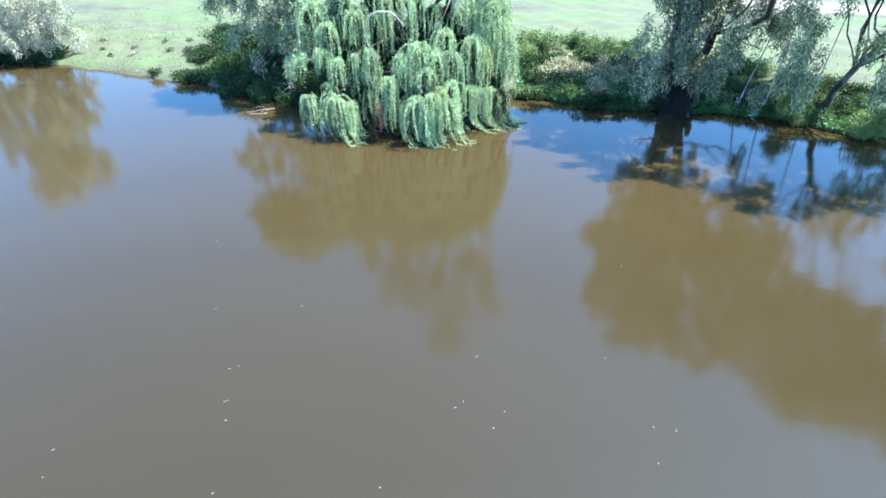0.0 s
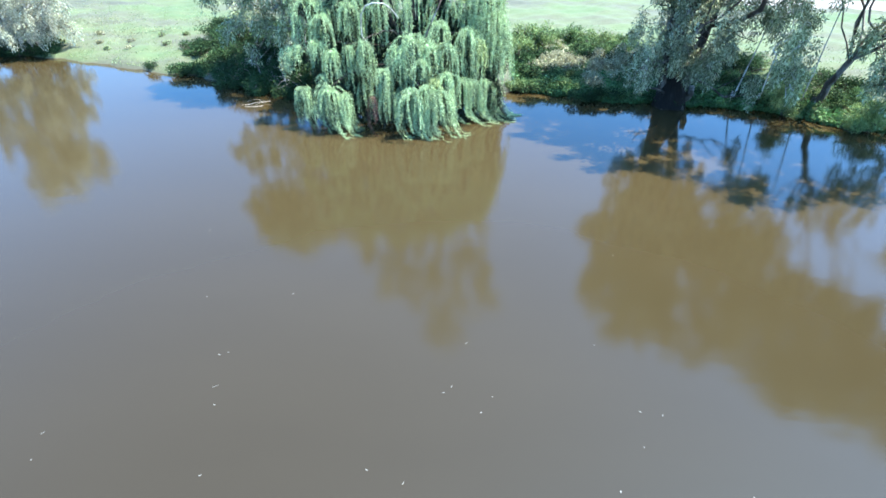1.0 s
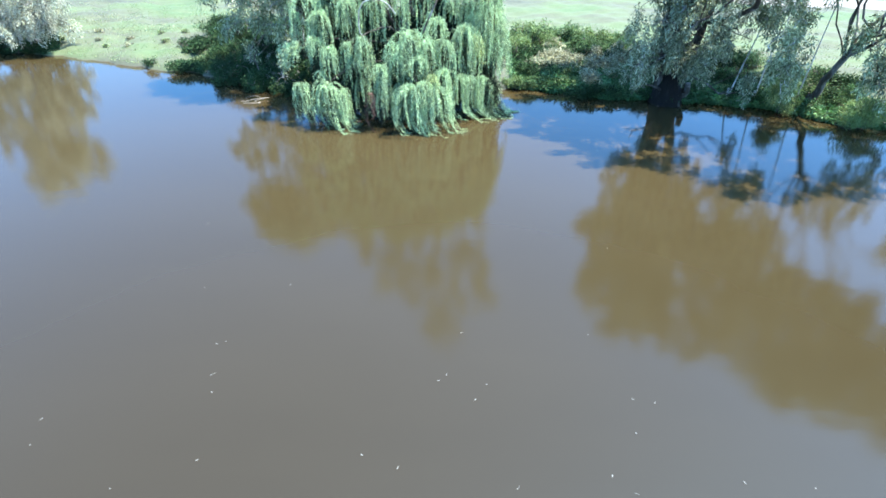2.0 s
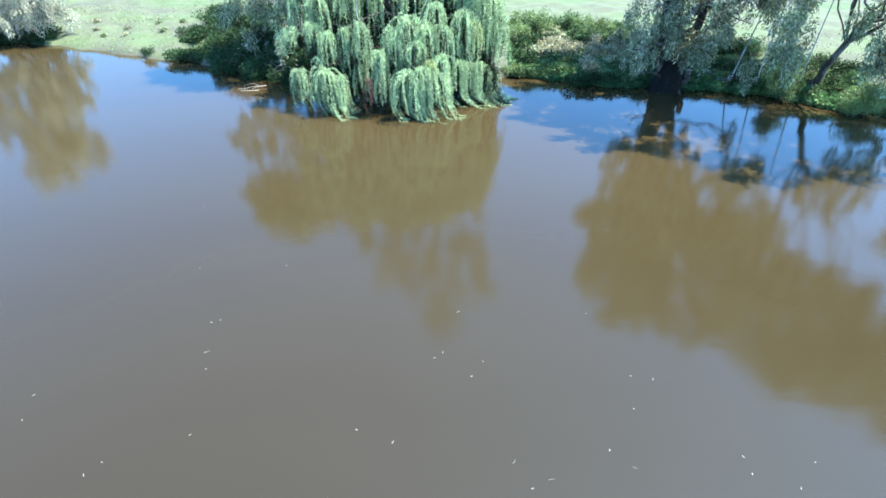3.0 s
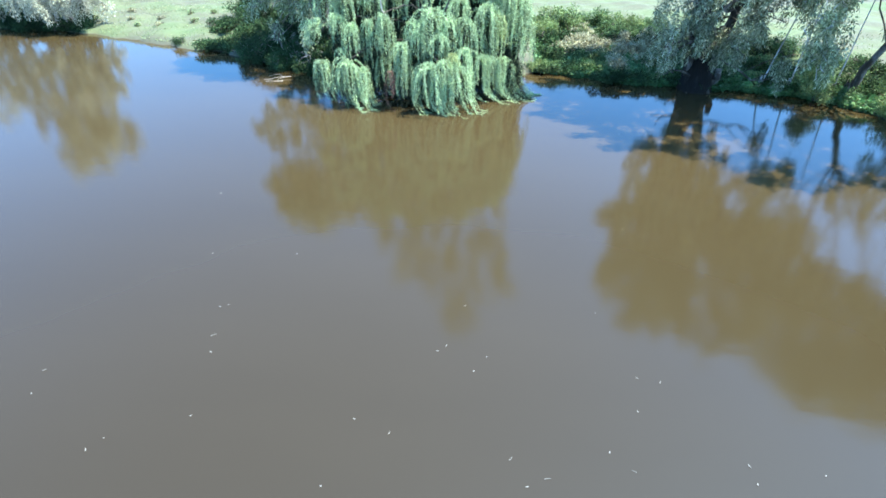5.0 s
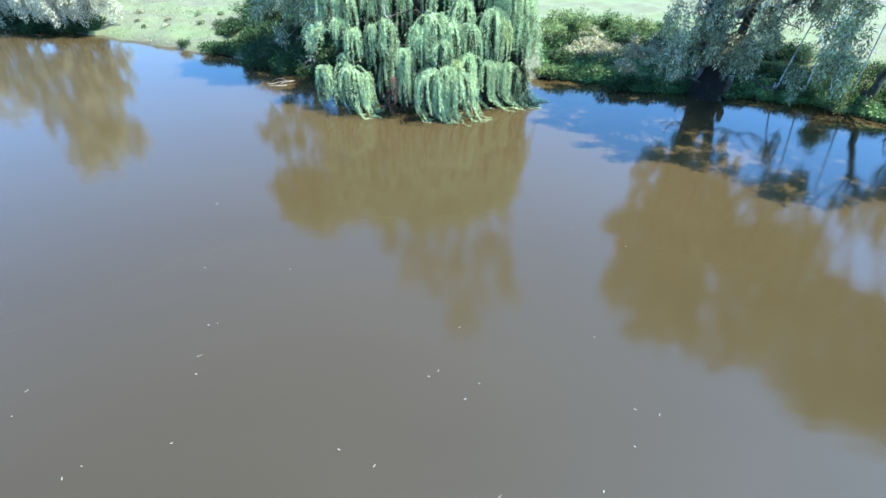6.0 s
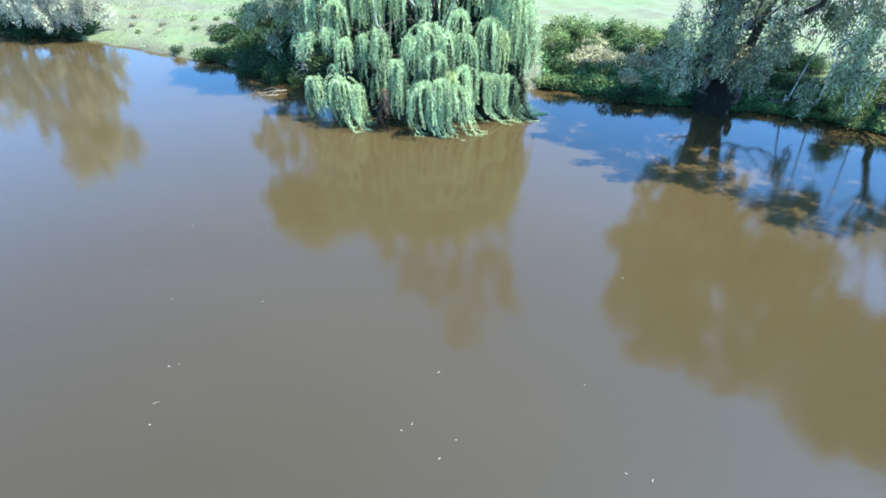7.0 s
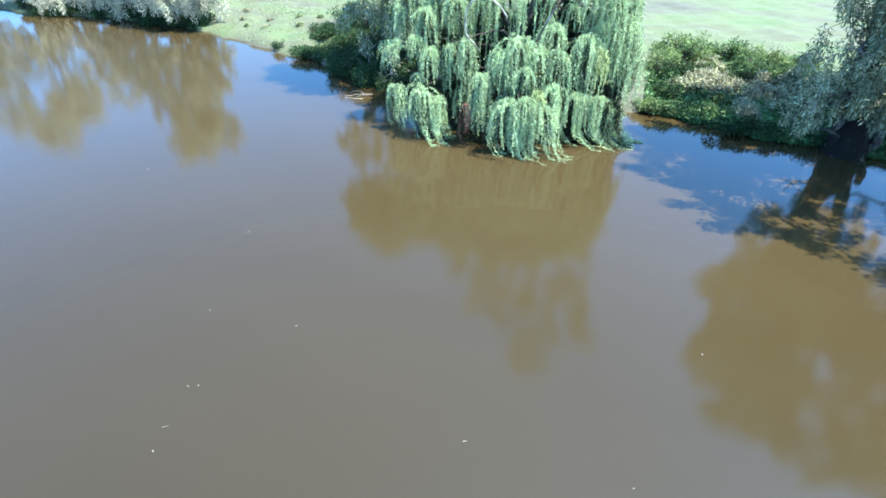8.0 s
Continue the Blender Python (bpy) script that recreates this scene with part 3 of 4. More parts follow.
# ---- trees of the bank ----
# crowns reach above the view; several high lobes are added to cast shade
gum = leafy_tree("river_gum", (13.5, 32.0, 0.1), (13.4, 31.8, 5.6), 0.58, [
    (11.3, 28.6, 5.2, 1.8, 1.7, 1.8), (13.4, 28.3, 5.6, 2.0, 1.7, 2.0), (11.4, 29.1, 8.0, 2.1, 2.2, 2.2), (13.6, 29.4, 9.4, 1.9, 1.9, 1.8),
    (12.4, 30.4, 12.4, 2.8, 2.8, 2.5), (16.0, 31.0, 6.6, 1.5, 1.8, 1.6), (11.8, 31.6, 11.4, 2.0, 2.0, 2.0), (14.6, 31.4, 15.0, 2.6, 2.6, 2.0),
    (10.0, 27.4, 3.3, 0.8, 0.8, 1.0), (14.0, 29.2, 3.2, 1.1, 0.9, 1.5), (12.0, 29.0, 3.8, 1.1, 0.9, 1.1), (15.2, 29.6, 4.4, 1.3, 1.2, 1.4), (10.6, 30.0, 3.6, 1.2, 1.2, 1.3), (13.6, 34.0, 8.0, 2.0, 2.0, 2.0),
    (11.8, 26.8, 9.4, 1.9, 1.9, 1.5), (12.6, 24.0, 10.4, 1.7, 1.5, 1.4), (15.6, 23.6, 11.0, 1.9, 1.7, 1.6), (12.4, 27.2, 12.6, 2.0, 1.9, 1.6), (13.2, 29.9, 2.9, 1.5, 0.8, 0.9), (17.4, 26.2, 11.0, 2.4, 2.2, 1.8), (16.0, 35.4, 11.6, 2.4, 2.4, 2.0), (18.6, 34.6, 12.4, 2.4, 2.4, 2.0),
    (12.2, 25.2, 9.2, 1.5, 1.3, 0.9), (13.4, 26.3, 9.6, 1.4, 1.2, 0.9), (11.4, 26.2, 8.7, 1.2, 1.0, 0.7), (16.6, 28.8, 2.3, 0.45, 0.45, 1.1), (10.9, 29.4, 2.5, 0.5, 0.4, 0.5),
    # mostly unseen lobes, added as a roof that shades bank and water
    (14.4, 33.6, 9.6, 2.4, 2.2, 1.6), (17.6, 32.6, 10.4, 2.4, 2.2, 1.6), (15.4, 37.0, 9.4, 2.4, 2.2, 1.6), (18.4, 37.4, 10.6, 2.4, 2.2, 1.6), (20.0, 32.4, 12.4, 2.4, 2.2, 1.6), (20.8, 35.4, 11.0, 2.4, 2.2, 1.6), (23.4, 34.0, 10.6, 2.4, 2.2, 1.6), (23.8, 37.0, 12.0, 2.4, 2.2, 1.6), (16.4, 34.8, 8.8, 2.2, 2.0, 1.4), (11.2, 32.6, 8.8, 1.8, 1.6, 1.3), (17.8, 29.4, 8.8, 2.0, 1.8, 1.4), (18.8, 27.0, 10.4, 2.0, 1.8, 1.4), (12.6, 35.4, 10.2, 1.8, 1.6, 1.4), (13.0, 30.7, 2.4, 1.3, 0.6, 0.7), (14.5, 30.8, 2.6, 0.9, 0.6, 0.8)],
    GUM, BARK_WET, "tall grey-green river gum with drooping leaves at the waterline", 21, 19, 175, (0.17, 0.27))
rng = np.random.default_rng(71)
# thick foot of the gum, coloured dark as it stands in shade
bole = Tubes()
bole.add([(13.45, 31.9, -0.7), (13.45, 31.9, -0.1), (13.46, 31.9, 0.5), (13.48, 31.9, 1.1), (13.5, 31.85, 1.6), (13.5, 31.8, 2.1)], [1.05, 0.95, 0.86, 0.8, 0.66, 0.35], 14, 0.07, rng)
part("trunk", bole.mesh("trunk", BARK_SHADED), gum)
for foot, head, r in (((13.95, 31.8, 0.8), (14.5, 31.2, 5.6), 0.34), ((12.95, 31.8, 0.7), (12.2, 31.0, 5.0), 0.26), ((14.2, 31.7, 0.5), (14.45, 31.55, 1.3), 0.26)):
    bones = Tubes()
    bones.add(wander(foot, head, 12, 0.08, rng), np.linspace(r, r * 0.55, 12), 9, 0.06, rng)
    part("trunk", bones.mesh("trunk", BARK_WET), gum)
bones = Tubes()
bones.add(wander((12.8, 31.2, 0.95), (11.35, 30.6, 1.2), 9, 0.10, rng, 0.12), np.linspace(0.08, 0.025, 9), 6)
bones.add(wander((11.75, 30.8, 1.2), (11.3, 30.5, 1.75), 6, 0.05, rng), np.linspace(0.04, 0.014, 6), 5)
bones.add(wander((11.4, 30.65, 1.2), (10.95, 30.6, 1.05), 6, 0.05, rng), np.linspace(0.035, 0.012, 6), 5)
part("dead_limb", bones.mesh("dead_limb", BARK_DARK), gum, "dark bare limb")
leafy_tree("leaning_sapling", (17.1, 32.0, 0.35), (18.3, 32.6, 4.4), 0.045, [
    (17.0, 27.4, 4.1, 1.3, 1.3, 1.5), (17.6, 29.8, 5.4, 1.2, 1.2, 1.3), (19.2, 31.4, 5.2, 1.1, 1.1, 1.3), (16.9, 26.5, 2.8, 0.6, 0.6, 0.9)],
    GUM_OLIVE, BARK_PALE, "slender pale-stemmed gum sapling leaning over the bank", 22)
for x, y, up in ((18.5, 31.7, 8.6), (20.4, 30.8, 8.0)):
    leafy_tree("leaning_sapling", (x, y, 0.3), (x + 0.3, y - 0.3, 6.0), 0.04, [(x + 0.5, y - 0.4, up, 0.9, 0.9, 1.0), (x - 0.2, y - 0.8, up - 1.6, 0.5, 0.5, 0.7)],
        GUM_OLIVE, BARK_PALE, "slender pale-stemmed gum sapling rising from the bank", int(x * 10), 20, 70)
leafy_tree("crooked_gum", (21.0, 30.4, 0.5), (22.2, 29.2, 4.6), 0.2, [
    (21.4, 26.8, 3.4, 1.0, 1.0, 1.2), (22.4, 26.6, 2.6, 1.6, 1.3, 1.4), (21.0, 27.6, 4.6, 1.0, 1.0, 1.0), (23.8, 27.2, 4.0, 1.1, 1.1, 1.1), (22.9, 27.2, 5.6, 1.2, 1.0, 0.8), (20.6, 24.6, 9.4, 2.4, 2.4, 2.2), (24.2, 25.0, 11.6, 2.8, 2.8, 2.6),
    (21.8, 28.6, 15.4, 3.0, 2.8, 2.6), (28.6, 27.0, 7.6, 2.0, 2.0, 2.0), (25.4, 28.0, 18.4, 2.8, 2.8, 2.4), (19.8, 21.4, 12.0, 2.4, 2.3, 2.0), (23.4, 22.0, 13.4, 2.4, 2.4, 2.0), (20.6, 34.4, 13.0, 2.6, 2.4, 2.0), (19.5, 31.2, 9.2, 2.0, 1.6, 1.2), (24.0, 33.0, 13.6, 2.6, 2.4, 2.0), (25.4, 22.2, 12.6, 2.2, 2.0, 1.7), (26.4, 24.8, 13.2, 2.2, 2.0, 1.7)],
    GUM_OLIVE, BARK_WET, "large gum with crooked limbs spreading over the water", 35, 30, 100, crook=1.0, bend=0.08)
leafy_tree("river_gum", (31.0, 26.0, 0.3), (30.4, 25.0, 7.0), 0.6, [
    (31.6, 22.0, 12.0, 3.0, 2.8, 2.6), (29.4, 24.6, 17.0, 3.2, 3.0, 2.8), (33.0, 25.0, 20.0, 3.2, 3.0, 2.6)],
    GUM, BARK, "tall gum mirrored in the river", 24, 18, 60, (0.24, 0.3))
leafy_tree("river_gum", (39.5, 23.5, 0.3), (39.0, 22.0, 7.0), 0.6, [
    (36.8, 19.4, 10.0, 2.8, 2.6, 2.6), (40.4, 19.6, 14.0, 3.2, 3.0, 2.8), (38.0, 22.0, 20.0, 3.4, 3.0, 3.0), (42.0, 22.0, 23.0, 3.0, 3.0, 2.6)],
    GUM, BARK, "tall gum mirrored in the river", 25, 24, 60, (0.24, 0.3))
bank_tree = leafy_tree("spreading_bush", (-11.4, 36.4, 0.6), (-11.2, 36.2, 1.6), 0.14, [
    (-13.0, 34.6, 0.5, 1.4, 1.0, 0.5), (-10.9, 33.6, 0.5, 1.5, 1.0, 0.5), (-9.2, 33.0, 0.5, 1.2, 1.0, 0.5), (-14.2, 36.0, 0.6, 1.2, 1.0, 0.5), (-12.2, 35.8, 1.0, 1.6, 1.2, 0.7),
    (-9.8, 34.8, 1.0, 1.6, 1.2, 0.7), (-11.4, 37.4, 1.5, 1.8, 1.2, 0.8), (-8.2, 34.2, 0.9, 1.2, 1.0, 0.6)],
    SHRUB, BARK, "dark low spreading bush hanging down to the water", 26, 85, 120, (0.15, 0.36), 0.5, 0.1, category="bush")
bones = Tubes()
rng = np.random.default_rng(9)
bones.add(wander((-11.3, 34.0, 1.1), (-11.2, 33.4, 2.2), 8, 0.08, rng), np.linspace(0.045, 0.03, 8), 7, 0.08, rng)
bones.add(wander((-11.22, 33.5, 2.1), (-11.0, 33.4, 2.6), 6, 0.04, rng), np.linspace(0.03, 0.012, 6), 6)
part("dead_limb", bones.mesh("dead_limb", BARK), bank_tree, "bleached dead limb stub")
leafy_tree("grey_gum", (-9.6, 38.0, 0.8), (-9.8, 37.6, 6.0), 0.35, [
    (-10.2, 34.4, 8.8, 2.6, 2.2, 2.0), (-7.0, 34.8, 10.2, 2.2, 2.2, 2.0), (-11.4, 35.0, 10.6, 2.0, 2.0, 1.8), (-12.0, 34.6, 7.6, 1.6, 1.6, 1.3), (-11.4, 36.2, 9.6, 1.9, 1.6, 1.2), (-12.4, 35.6, 5.2, 1.6, 1.4, 1.2), (-9.9, 35.2, 5.2, 1.6, 1.4, 1.3), (-14.2, 36.6, 5.6, 1.5, 1.4, 1.1), (-12.6, 35.0, 8.8, 1.7, 1.7, 1.3), (-11.4, 33.2, 10.0, 1.7, 1.7, 1.3), (-10.0, 32.6, 9.6, 1.7, 1.7, 1.3), (-11.2, 37.0, 4.3, 1.5, 1.2, 0.9), (-9.0, 36.6, 4.2, 1.4, 1.2, 1.0), (-8.0, 35.4, 4.6, 1.0, 1.0, 0.9), (-8.6, 33.8, 5.7, 1.2, 1.0, 0.9), (-13.2, 37.8, 4.0, 1.2, 1.0, 0.8),
    (-10.8, 34.6, 3.4, 1.2, 1.0, 0.9), (-12.8, 35.0, 3.4, 1.2, 0.9, 0.7), (-11.6, 33.8, 2.1, 0.6, 0.5, 0.7), (-9.2, 33.8, 3.2, 1.0, 0.9, 1.0), (-9.6, 33.4, 1.9, 0.5, 0.5, 0.7), (-8.2, 32.8, 7.2, 1.6, 1.4, 1.2), (-9.0, 32.0, 8.8, 1.7, 1.4, 1.2)],
    GUM_OLIVE, BARK, "open grey-green gum standing behind the willow", 27, 26, 95)
leafy_tree("tall_gum", (0.6, 37.6, 0.8), (0.4, 37.2, 9.0), 0.42, [
    (-2.4, 36.4, 13.4, 2.2, 2.2, 2.0), (2.6, 36.8, 14.4, 2.2, 2.2, 2.0), (-0.4, 37.0, 18.0, 2.6, 2.4, 2.2), (3.0, 37.4, 19.0, 2.0, 2.0, 1.8), (-3.2, 37.0, 9.6, 1.6, 1.6, 1.4), (2.6, 36.4, 10.0, 1.6, 1.6, 1.4), (0.2, 36.8, 22.0, 2.0, 2.0, 1.8), (-5.2, 37.0, 13.6, 2.2, 2.2, 1.8), (-3.8, 37.2, 17.4, 2.2, 2.2, 1.8), (-6.0, 36.8, 10.6, 1.8, 1.8, 1.5)],
    GUM, BARK, "tall open gum rising behind the willow", 28, 20, 55)
shore_gum = leafy_tree("grey_gum", (-31.4, 43.2, 0.4), (-31.6, 42.8, 4.0), 0.35, [
    (-31.0, 41.6, 2.5, 2.8, 1.4, 1.5), (-33.0, 41.4, 2.5, 2.0, 1.2, 1.4), (-31.5, 43.6, 2.6, 3.0, 1.2, 1.4), (-32.4, 43.8, 4.6, 2.6, 1.6, 1.6), (-28.8, 43.0, 1.9, 1.2, 0.9, 0.9), (-29.4, 41.4, 3.0, 1.5, 1.0, 1.2), (-31.6, 40.9, 2.2, 1.4, 0.8, 1.0), (-30.6, 41.6, 4.6, 2.4, 1.8, 1.8), (-33.6, 42.4, 5.6, 2.2, 2.2, 2.0), (-33.4, 43.0, 8.4, 2.3, 2.3, 2.0), (-34.4, 43.2, 11.2, 2.4, 2.2, 1.7), (-30.6, 42.8, 9.0, 2.0, 1.8, 1.7), (-31.4, 42.6, 6.8, 1.6, 1.6, 1.4), (-28.6, 41.8, 3.8, 1.2, 1.2, 1.2), (-35.4, 41.8, 3.0, 1.8, 1.4, 1.5), (-36.6, 42.8, 5.4, 2.0, 1.6, 1.6), (-36.4, 43.4, 8.0, 1.8, 1.8, 1.6)],
    GUM_PALE, BARK, "pale grey-leaved gum leaning over the river edge", 29, 34, 120, (0.17, 0.3), low=0.5)
leafy_tree("grey_gum", (-41.0, 45.2, 0.4), (-41.2, 44.8, 3.6), 0.3, [
    (-39.6, 43.4, 2.6, 2.2, 1.6, 1.6), (-42.6, 43.6, 3.0, 2.4, 1.6, 1.8), (-41.2, 44.4, 6.4, 2.4, 2.2, 2.0), (-38.2, 42.4, 1.6, 2.0, 1.3, 1.1), (-42.0, 42.2, 1.6, 2.4, 1.3, 1.1), (-45.0, 41.8, 1.6, 2.0, 1.3, 1.1), (-39.0, 43.4, 5.0, 2.2, 1.8, 1.8), (-44.4, 43.4, 5.4, 2.4, 1.8, 1.8), (-45.6, 43.4, 8.0, 2.2, 2.0, 2.0), (-37.4, 44.2, 3.2, 2.2, 1.4, 1.7), (-42.6, 44.8, 4.0, 2.6, 1.4, 1.8)],
    GUM_PALE, BARK, "low pale grey-leaved gum on the far shore", 30, 28, 80, (0.22, 0.3), low=0.3)
far_gum = leafy_tree("grey_gum", (-50.0, 44.6, 0.4), (-50.0, 44.2, 5.0), 0.45, [
    (-47.0, 42.2, 2.8, 2.6, 1.8, 1.8), (-50.8, 42.4, 4.4, 2.6, 2.2, 2.2), (-48.4, 43.6, 9.0, 2.8, 2.6, 2.4), (-52.0, 44.0, 12.2, 3.0, 2.8, 2.2), (-54.6, 43.0, 6.4, 2.6, 2.4, 2.4), (-48.2, 41.6, 2.0, 2.2, 1.2, 1.1), (-52.0, 41.9, 2.0, 2.2, 1.2, 1.1)],
    GUM_PALE, BARK, "pale grey-leaved gum on the far shore", 31, 22, 65, (0.26, 0.3), low=0.1)
leafy_tree("grey_gum", (-61.0, 46.8, 0.4), (-61.0, 46.4, 5.0), 0.45, [
    (-58.4, 44.4, 4.0, 2.8, 2.4, 2.2), (-62.0, 44.8, 8.4, 3.2, 2.8, 2.6), (-60.0, 46.0, 12.4, 3.0, 2.8, 2.2)],
    GUM_PALE, BARK, "pale grey-leaved gum on the far shore", 32, 18, 55, (0.28, 0.3))

rng = np.random.default_rng(31)
for tree, foot, head, r in ((shore_gum, (-32.7, 43.1, -0.2), (-31.9, 42.9, 4.6), 0.17), (far_gum, (-48.9, 43.2, -0.2), (-47.2, 42.8, 6.0), 0.2)):
    bones = Tubes()
    bones.add(wander(foot, head, 10, 0.12, rng), np.linspace(r, r * 0.5, 10), 8, 0.05, rng)
    part("trunk", bones.mesh("trunk", BARK_PALE), tree, "bleached leaning stem")

# ---- shrubs and weeds ----
place = np.random.default_rng(17)
for k in range(36):
    row = k // 6
    x = -17.6 + 1.75 * (k % 6) + (row % 2) * 0.8 + place.uniform(-0.5, 0.5) - (0.7 if row < 3 else 0.0)
    y = float(bank(x)) + 0.7 + 1.65 * row + place.uniform(-0.4, 0.4)
    h = (0.3, 0.5, 0.75, 1.05, 1.3, 1.4)[row] * place.uniform(0.8, 1.25)
    w = place.uniform(1.9, 2.9)
    shrub("round_shrub", (x, y, float(ground_height(x, y))), (w, w * 0.9, h), SHRUB if place.random() < 0.85 else SHRUB_MID, "dark green shrub in a thicket on the grassy shore", 400 + k, 8, 46, 72, (0.15, 0.46), group="shrubs by the bank tree")
shrub("low_shrub", (-20.6, 38.7, 0.2), (0.9, 0.7, 0.5), SHRUB, "small dark tuft at the water's edge", 43, 6, 16, 50, (0.1, 0.4))
for k, (x, y) in enumerate([(-35.2, 42.7), (-32.8, 42.6), (-30.4, 42.5), (-37.8, 43.4), (-41.6, 43.4), (-45.2, 42.8), (-48.6, 42.4)]):
    shrub("shore_shrub", (x, y - 0.1, 0.1), (2.9, 1.5, 0.8), SHRUB, "dark shrub crowding the water under pale gums", 120 + k, 7, 40, 55, (0.2, 0.44), group="shrubs on the far shore")
# added row: keeps low sky out of the reflection, darkens gaps in the gums
for k in range(8):
    x = -31.2 - 2.5 * k
    y = float(bank(x)) + 1.6
    shrub("shore_shrub", (x, y, float(ground_height(x, y))), (3.0, 1.4, 2.3), SHRUB, "tall dark shrub behind pale gums on the shore", 240 + k, 7, 36, 45, (0.24, 0.46), group="shrubs on the far shore")
place = np.random.default_rng(5)
for k in range(42):
    row = k // 7
    x = 5.2 + 1.1 * (k % 7) + 0.25 * row + place.uniform(-0.5, 0.5)
    y = float(bank(x)) + (1.0, 2.5, 4.1, 5.9, 7.7, 9.5)[row] + place.uniform(-0.5, 0.5)
    leaf = DRY if ((row in (2, 3, 4) and k % 7 in (1, 2, 3) or row in (1, 2, 3) and k % 7 > 3) and place.random() < 0.65) else (SHRUB_MID, SHRUB, SHRUB_MID, SHRUB_LIGHT)[place.integers(0, 4)]
    word = {SHRUB: "low dark green bank shrub", SHRUB_MID: "low green bank shrub", SHRUB_LIGHT: "low light green bank shrub", DRY: "bleached dry bush among green shrubs"}[leaf]
    shrub("bank_shrub", (x, y, float(ground_height(x, y))), (place.uniform(1.6, 2.8), place.uniform(1.5, 2.4), (0.25, 0.4, 0.65, 0.9, 1.05, 1.0)[row] * place.uniform(0.75, 1.3)), leaf, word, 150 + k, 7, 40, 72, (0.145, 0.44), group="shrubs on the bank")
for k in range(33):
    x = 12.6 + 1.15 * (k % 11) + place.uniform(-0.5, 0.5)
    y = float(bank(x)) + (1.2, 3.4, 6.2)[k // 11] + place.uniform(-0.5, 0.7)
    leaf = (SHRUB, SHRUB_MID, SHRUB, SHRUB_MID, SHRUB_LIGHT)[k % 5]
    shrub("bank_shrub", (x, y, float(ground_height(x, y))), (place.uniform(1.9, 3.0), place.uniform(1.7, 2.4), place.uniform(0.7, 1.2) * (0.35, 0.55, 1.0)[k // 11]), leaf, "green understorey shrub in the shade of gums", 70 + k, 7, 36, 60, (0.145, 0.42), group="shrubs on the bank")
shrub("light_bush", (19.4, 30.2, 0.3), (2.2, 1.6, 2.3), SHRUB_LIGHT, "yellow-green bush at the foot of the gums", 90, 9, 60, 90, (0.12, 0.4))
shrub("light_bush", (4.9, 34.4, 0.2), (1.3, 0.9, 0.5), SHRUB_LIGHT, "small yellow-green tuft beside the willow", 92, 6, 40, 80, (0.13, 0.4))
shrub("reed_clump", (22.6, 27.9, 0.1), (3.6, 1.4, 1.5), SHRUB_LIGHT, "green reedy clump along the waterline", 91, 9, 60, 90, (0.22, 0.14), -1.2)

for k, (x, y) in enumerate([(-25.6, 42.4), (-23.8, 42.2), (-21.2, 42.9), (-24.6, 44.0), (-22.4, 44.8), (-26.8, 43.6), (-20.6, 45.2), (-28.0, 46.0)]):
    shrub("meadow_tuft", (x, y, float(ground_height(x, y))), (0.36, 0.3, 0.16), (GRASS, DRY)[k % 2], ("small green weed tuft in the meadow", "small dry tussock in the meadow")[k % 2], 200 + k, 5, 12, 40, (0.12, 0.3), group="tufts in the meadow")
rng = np.random.default_rng(12)
patches = []
for x, y, rx, ry, n in [(-25, 46.5, 5.5, 1.8, 700), (-31, 50, 5, 2.2, 600), (-20, 51, 5, 2.0, 500)]:
    turn, far = rng.uniform(0, 2 * math.pi, n), np.sqrt(rng.uniform(0, 1, n)) * rng.uniform(0.5, 1.15, n)
    px, py = x + rx * far * np.cos(turn), y + ry * far * np.sin(turn) + 0.4 * np.sin(3 * np.cos(turn))
    roots = np.stack([px, py, ground_height(px, py) - 0.02], axis=1)
    patches.append(blades(roots, rng.normal(size=roots.shape) * (0.5, 0.5, 0.1) + (0, 0, 1), rng.uniform(0.08, 0.22, n), rng.uniform(0.02, 0.04, n), rng))
tagged(new("dry_grass", quad_mesh("dry_grass", np.concatenate(patches), DRY)), "patches of bleached dry grass in the meadow", "grass", kind="stuff")

rng = np.random.default_rng(6)
n = 26000
wx = np.where(rng.random(n) < 0.7, rng.uniform(4.6, 13.5, n), rng.uniform(13.5, 26.0, n))
wy = bank(wx) + rng.uniform(0, 1, n) ** 2 * np.where(wx < 13.5, 4.2, 1.8) - 0.15
roots = np.stack([wx, wy, np.maximum(ground_height(wx, wy), 0) + rng.uniform(0.03, 0.28, n)], axis=1)
weeds = blades(roots, rng.normal(size=(n, 3)) * (1, 1, 0.35) + (0, -0.3, 0.1), rng.uniform(0.12, 0.28, n), rng.uniform(0.07, 0.15, n), rng)
tagged(new("weeds", quad_mesh("weeds", weeds, WEED)), "broad-leaved green weeds covering the bank", "weeds", kind="stuff")

n = 46000
gx = np.concatenate([rng.uniform(-48, -12, n // 2), rng.uniform(3, 34, n // 2)])
gy = bank(gx) + 0.25 + 16 * rng.uniform(0, 1, n) ** 1.6
tuft = np.sin(gx * 2.1 + 1.3 * np.sin(gy)) * np.sin(gy * 1.9 + np.sin(gx * 0.7)) + rng.normal(size=n) * 0.5 > 0.1
gx, gy = gx[tuft], gy[tuft]
roots = np.stack([gx, gy, ground_height(gx, gy) - 0.02], axis=1)
grass = blades(roots, rng.normal(size=roots.shape) * (0.4, 0.4, 0.1) + (0, 0, 1), rng.uniform(0.05, 0.17, len(gx)), rng.uniform(0.02, 0.05, len(gx)), rng)
tagged(new("grass", quad_mesh("grass", grass, GRASS)), "short pale green meadow grass", "grass", kind="stuff")

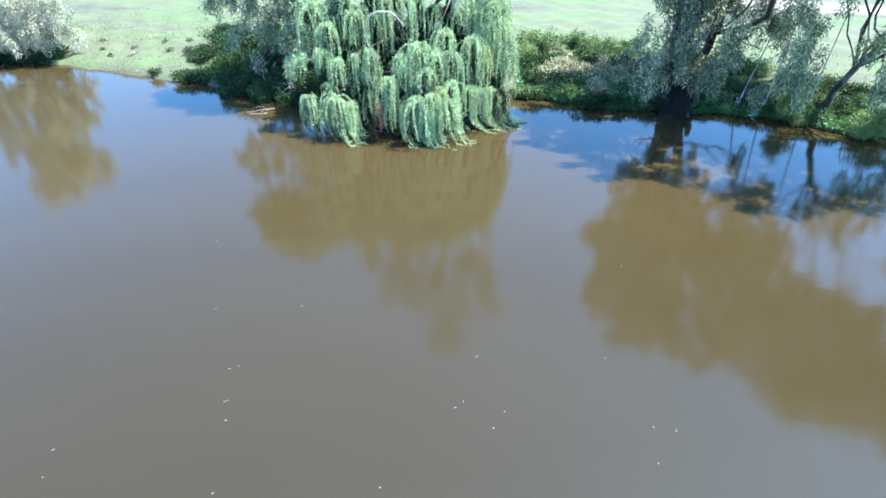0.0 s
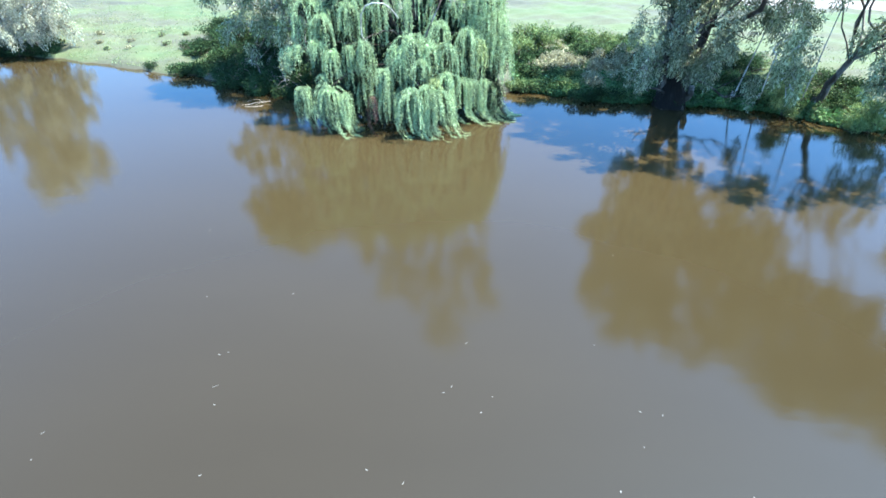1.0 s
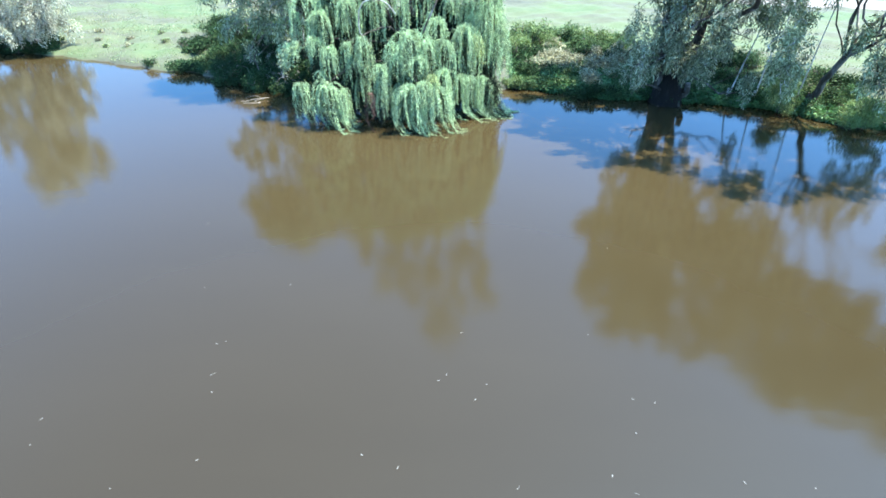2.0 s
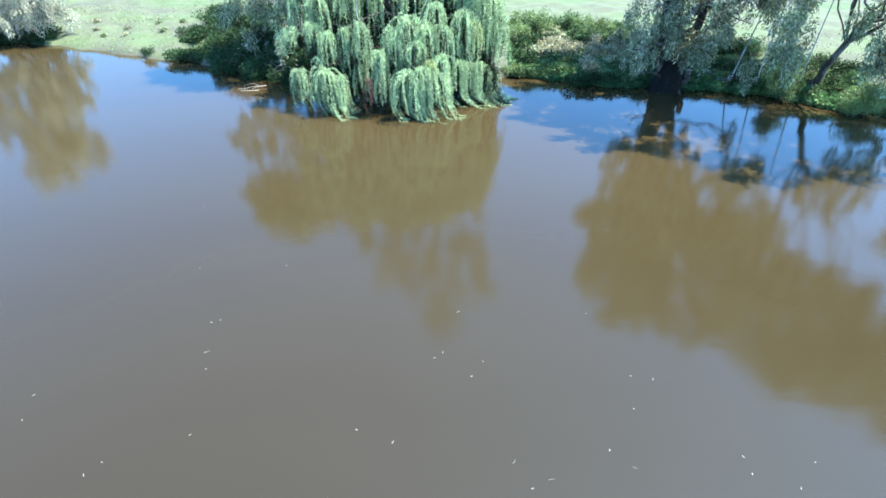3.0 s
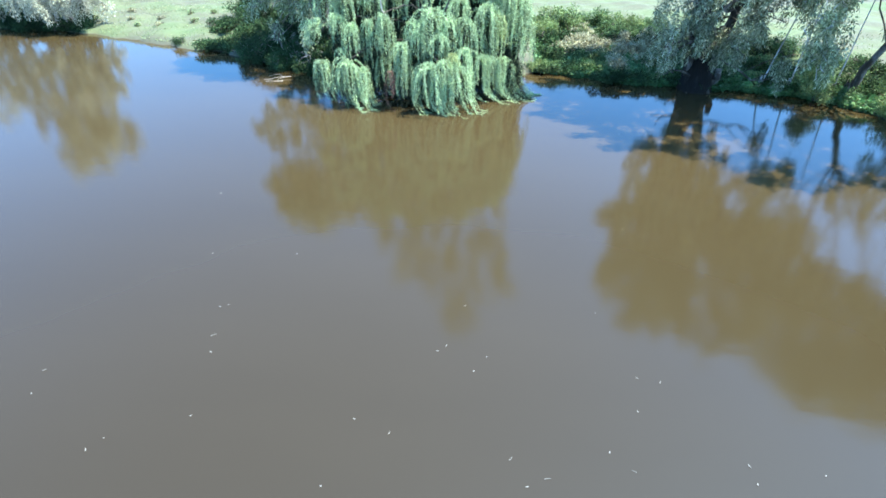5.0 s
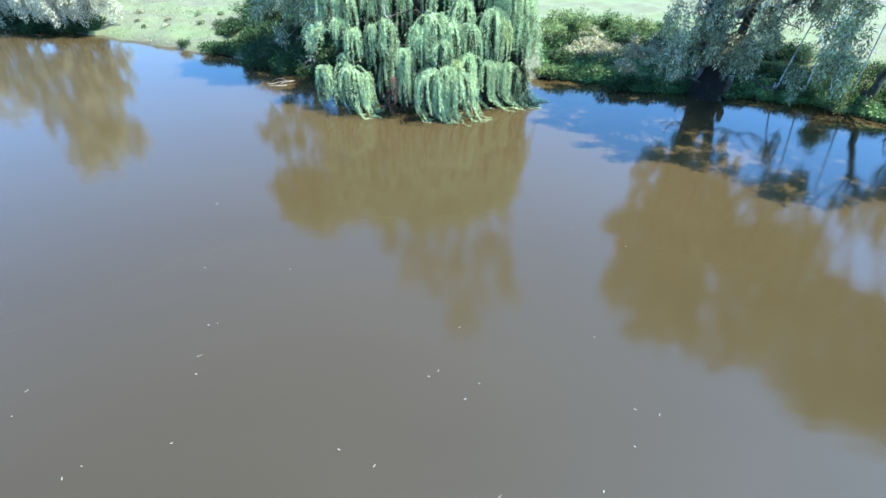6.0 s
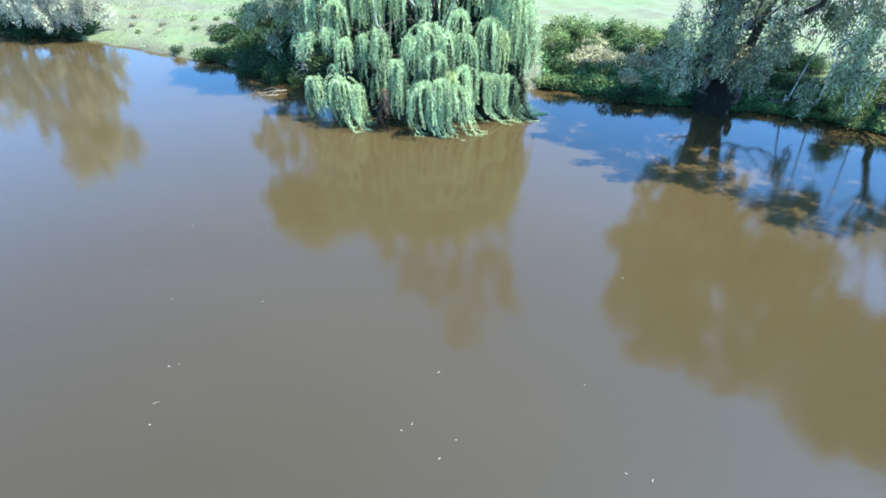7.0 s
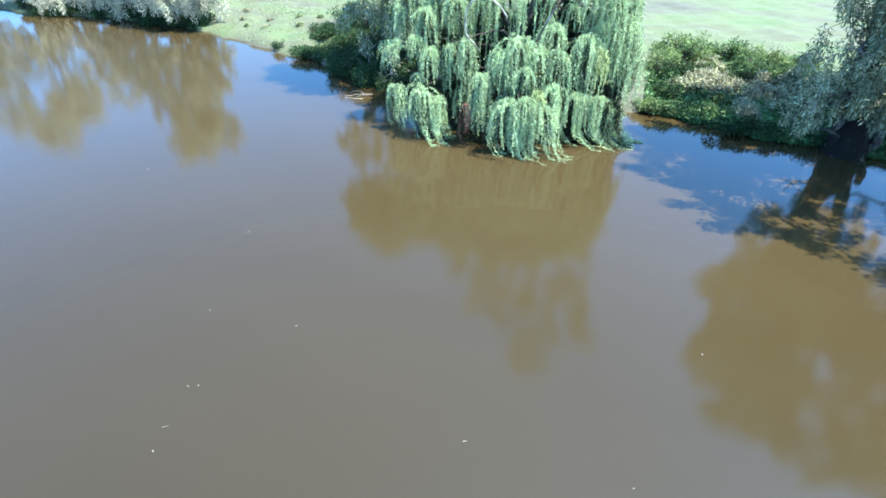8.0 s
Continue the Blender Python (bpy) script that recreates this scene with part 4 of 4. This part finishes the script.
# ---- driftwood and floating leaves ----
rng = np.random.default_rng(8)
drift = thing("fallen_branch", (-10.9, 31.5, 0.0), "bleached fallen branch lying at the water surface", "branch")
bones = Tubes()
bones.add(wander((-11.75, 31.2, 0.02), (-10.2, 31.7, 0.10), 9, 0.08, rng, 0.12), np.linspace(0.006, 0.015, 9), 6)
bones.add(wander((-11.6, 31.75, 0.03), (-10.6, 31.55, 0.08), 8, 0.06, rng, 0.10), np.linspace(0.006, 0.011, 8), 6)
bones.add(wander((-11.5, 30.85, 0.02), (-10.5, 31.05, 0.03), 7, 0.05, rng, 0.05), np.linspace(0.006, 0.012, 7), 6)
bones.add(wander((-10.9, 31.1, 0.03), (-10.4, 31.6, 0.08), 6, 0.04, rng, 0.05), np.linspace(0.005, 0.011, 6), 6)
part("bough", bones.mesh("bough", BARK_PALE), drift)


def curled_leaf(length, width, curl):
    """A dry leaf that floats with its edges and tip turned up."""
    verts, faces = [], []
    for i in range(7):
        u = i / 6
        half = width * math.sin(math.pi * (0.08 + 0.84 * u)) / 2
        for side in (-1, 0, 1):
            verts.append(((u - 0.5) * length, side * half, 0.006 + curl * (abs(side) * 0.6 + (2 * u - 1) ** 2)))
    for i in range(6):
        for k in range(2):
            a = i * 3 + k
            faces.append((a, a + 1, a + 4, a + 3))
    return mesh_of("floating_leaf", verts, faces, FLECK, True)


leaf_meshes = [curled_leaf(0.065, 0.026, 0.009), curled_leaf(0.09, 0.020, 0.012), curled_leaf(0.045, 0.026, 0.008)]
AFLOAT = [(-14.9, 19.6), (-8.2, 16.8), (-6.8, 12.9), (-4.2, 13.1), (-5.5, 10.4), (-5.3, 10.5), (-5.0, 8.7), (-8.6, 7.8), (-8.4, 7.1), (-4.6, 6.8), (-6.3, 5.8), (-6.1, 6.1),
          (-1.1, 7.0), (-0.3, 6.7), (-1.4, 5.4), (0.5, 9.2), (0.7, 9.4), (1.7, 9.1), (1.4, 8.6), (1.1, 11.0), (4.6, 11.0), (5.2, 8.7), (5.7, 8.6), (5.0, 7.7), (4.2, 6.6), (6.9, 6.5),
          (8.3, 6.4), (6.9, 6.1), (7.7, 5.8), (3.9, 5.4), (2.5, 5.7), (7.8, 24.3), (2.6, 20.7), (6.2, 15.5)]
for k, (x, y) in enumerate(AFLOAT):
    fleck = tagged(new("floating_leaf", leaf_meshes[k % 3]), "small bleached dry leaf drifting on the brown river", "leaf", "leaves drifting on the river")
    fleck.location, fleck.rotation_euler = (x, y, 0.0), (0, 0, rng.uniform(0, 6.28))

for x, y, turn, long in [(2.9, 5.9, 0.1, 0.13), (2.2, 6.3, 0.8, 0.1), (4.6, 6.2, 2.6, 0.09), (-5.2, 9.3, 0.6, 0.14)]:
    twig = thing("floating_twig", (x, y, 0.0), "short pale twig drifting on the brown river", "twig", "twigs drifting on the river")
    bones = Tubes()
    along = np.array((math.cos(turn), math.sin(turn), 0)) * long / 2
    bones.add(wander(np.array((x, y, 0.005)) - along, np.array((x, y, 0.012)) + along, 6, 0.008, rng), np.linspace(0.007, 0.003, 6), 5)
    part("shaft", bones.mesh("shaft", FLECK), twig)
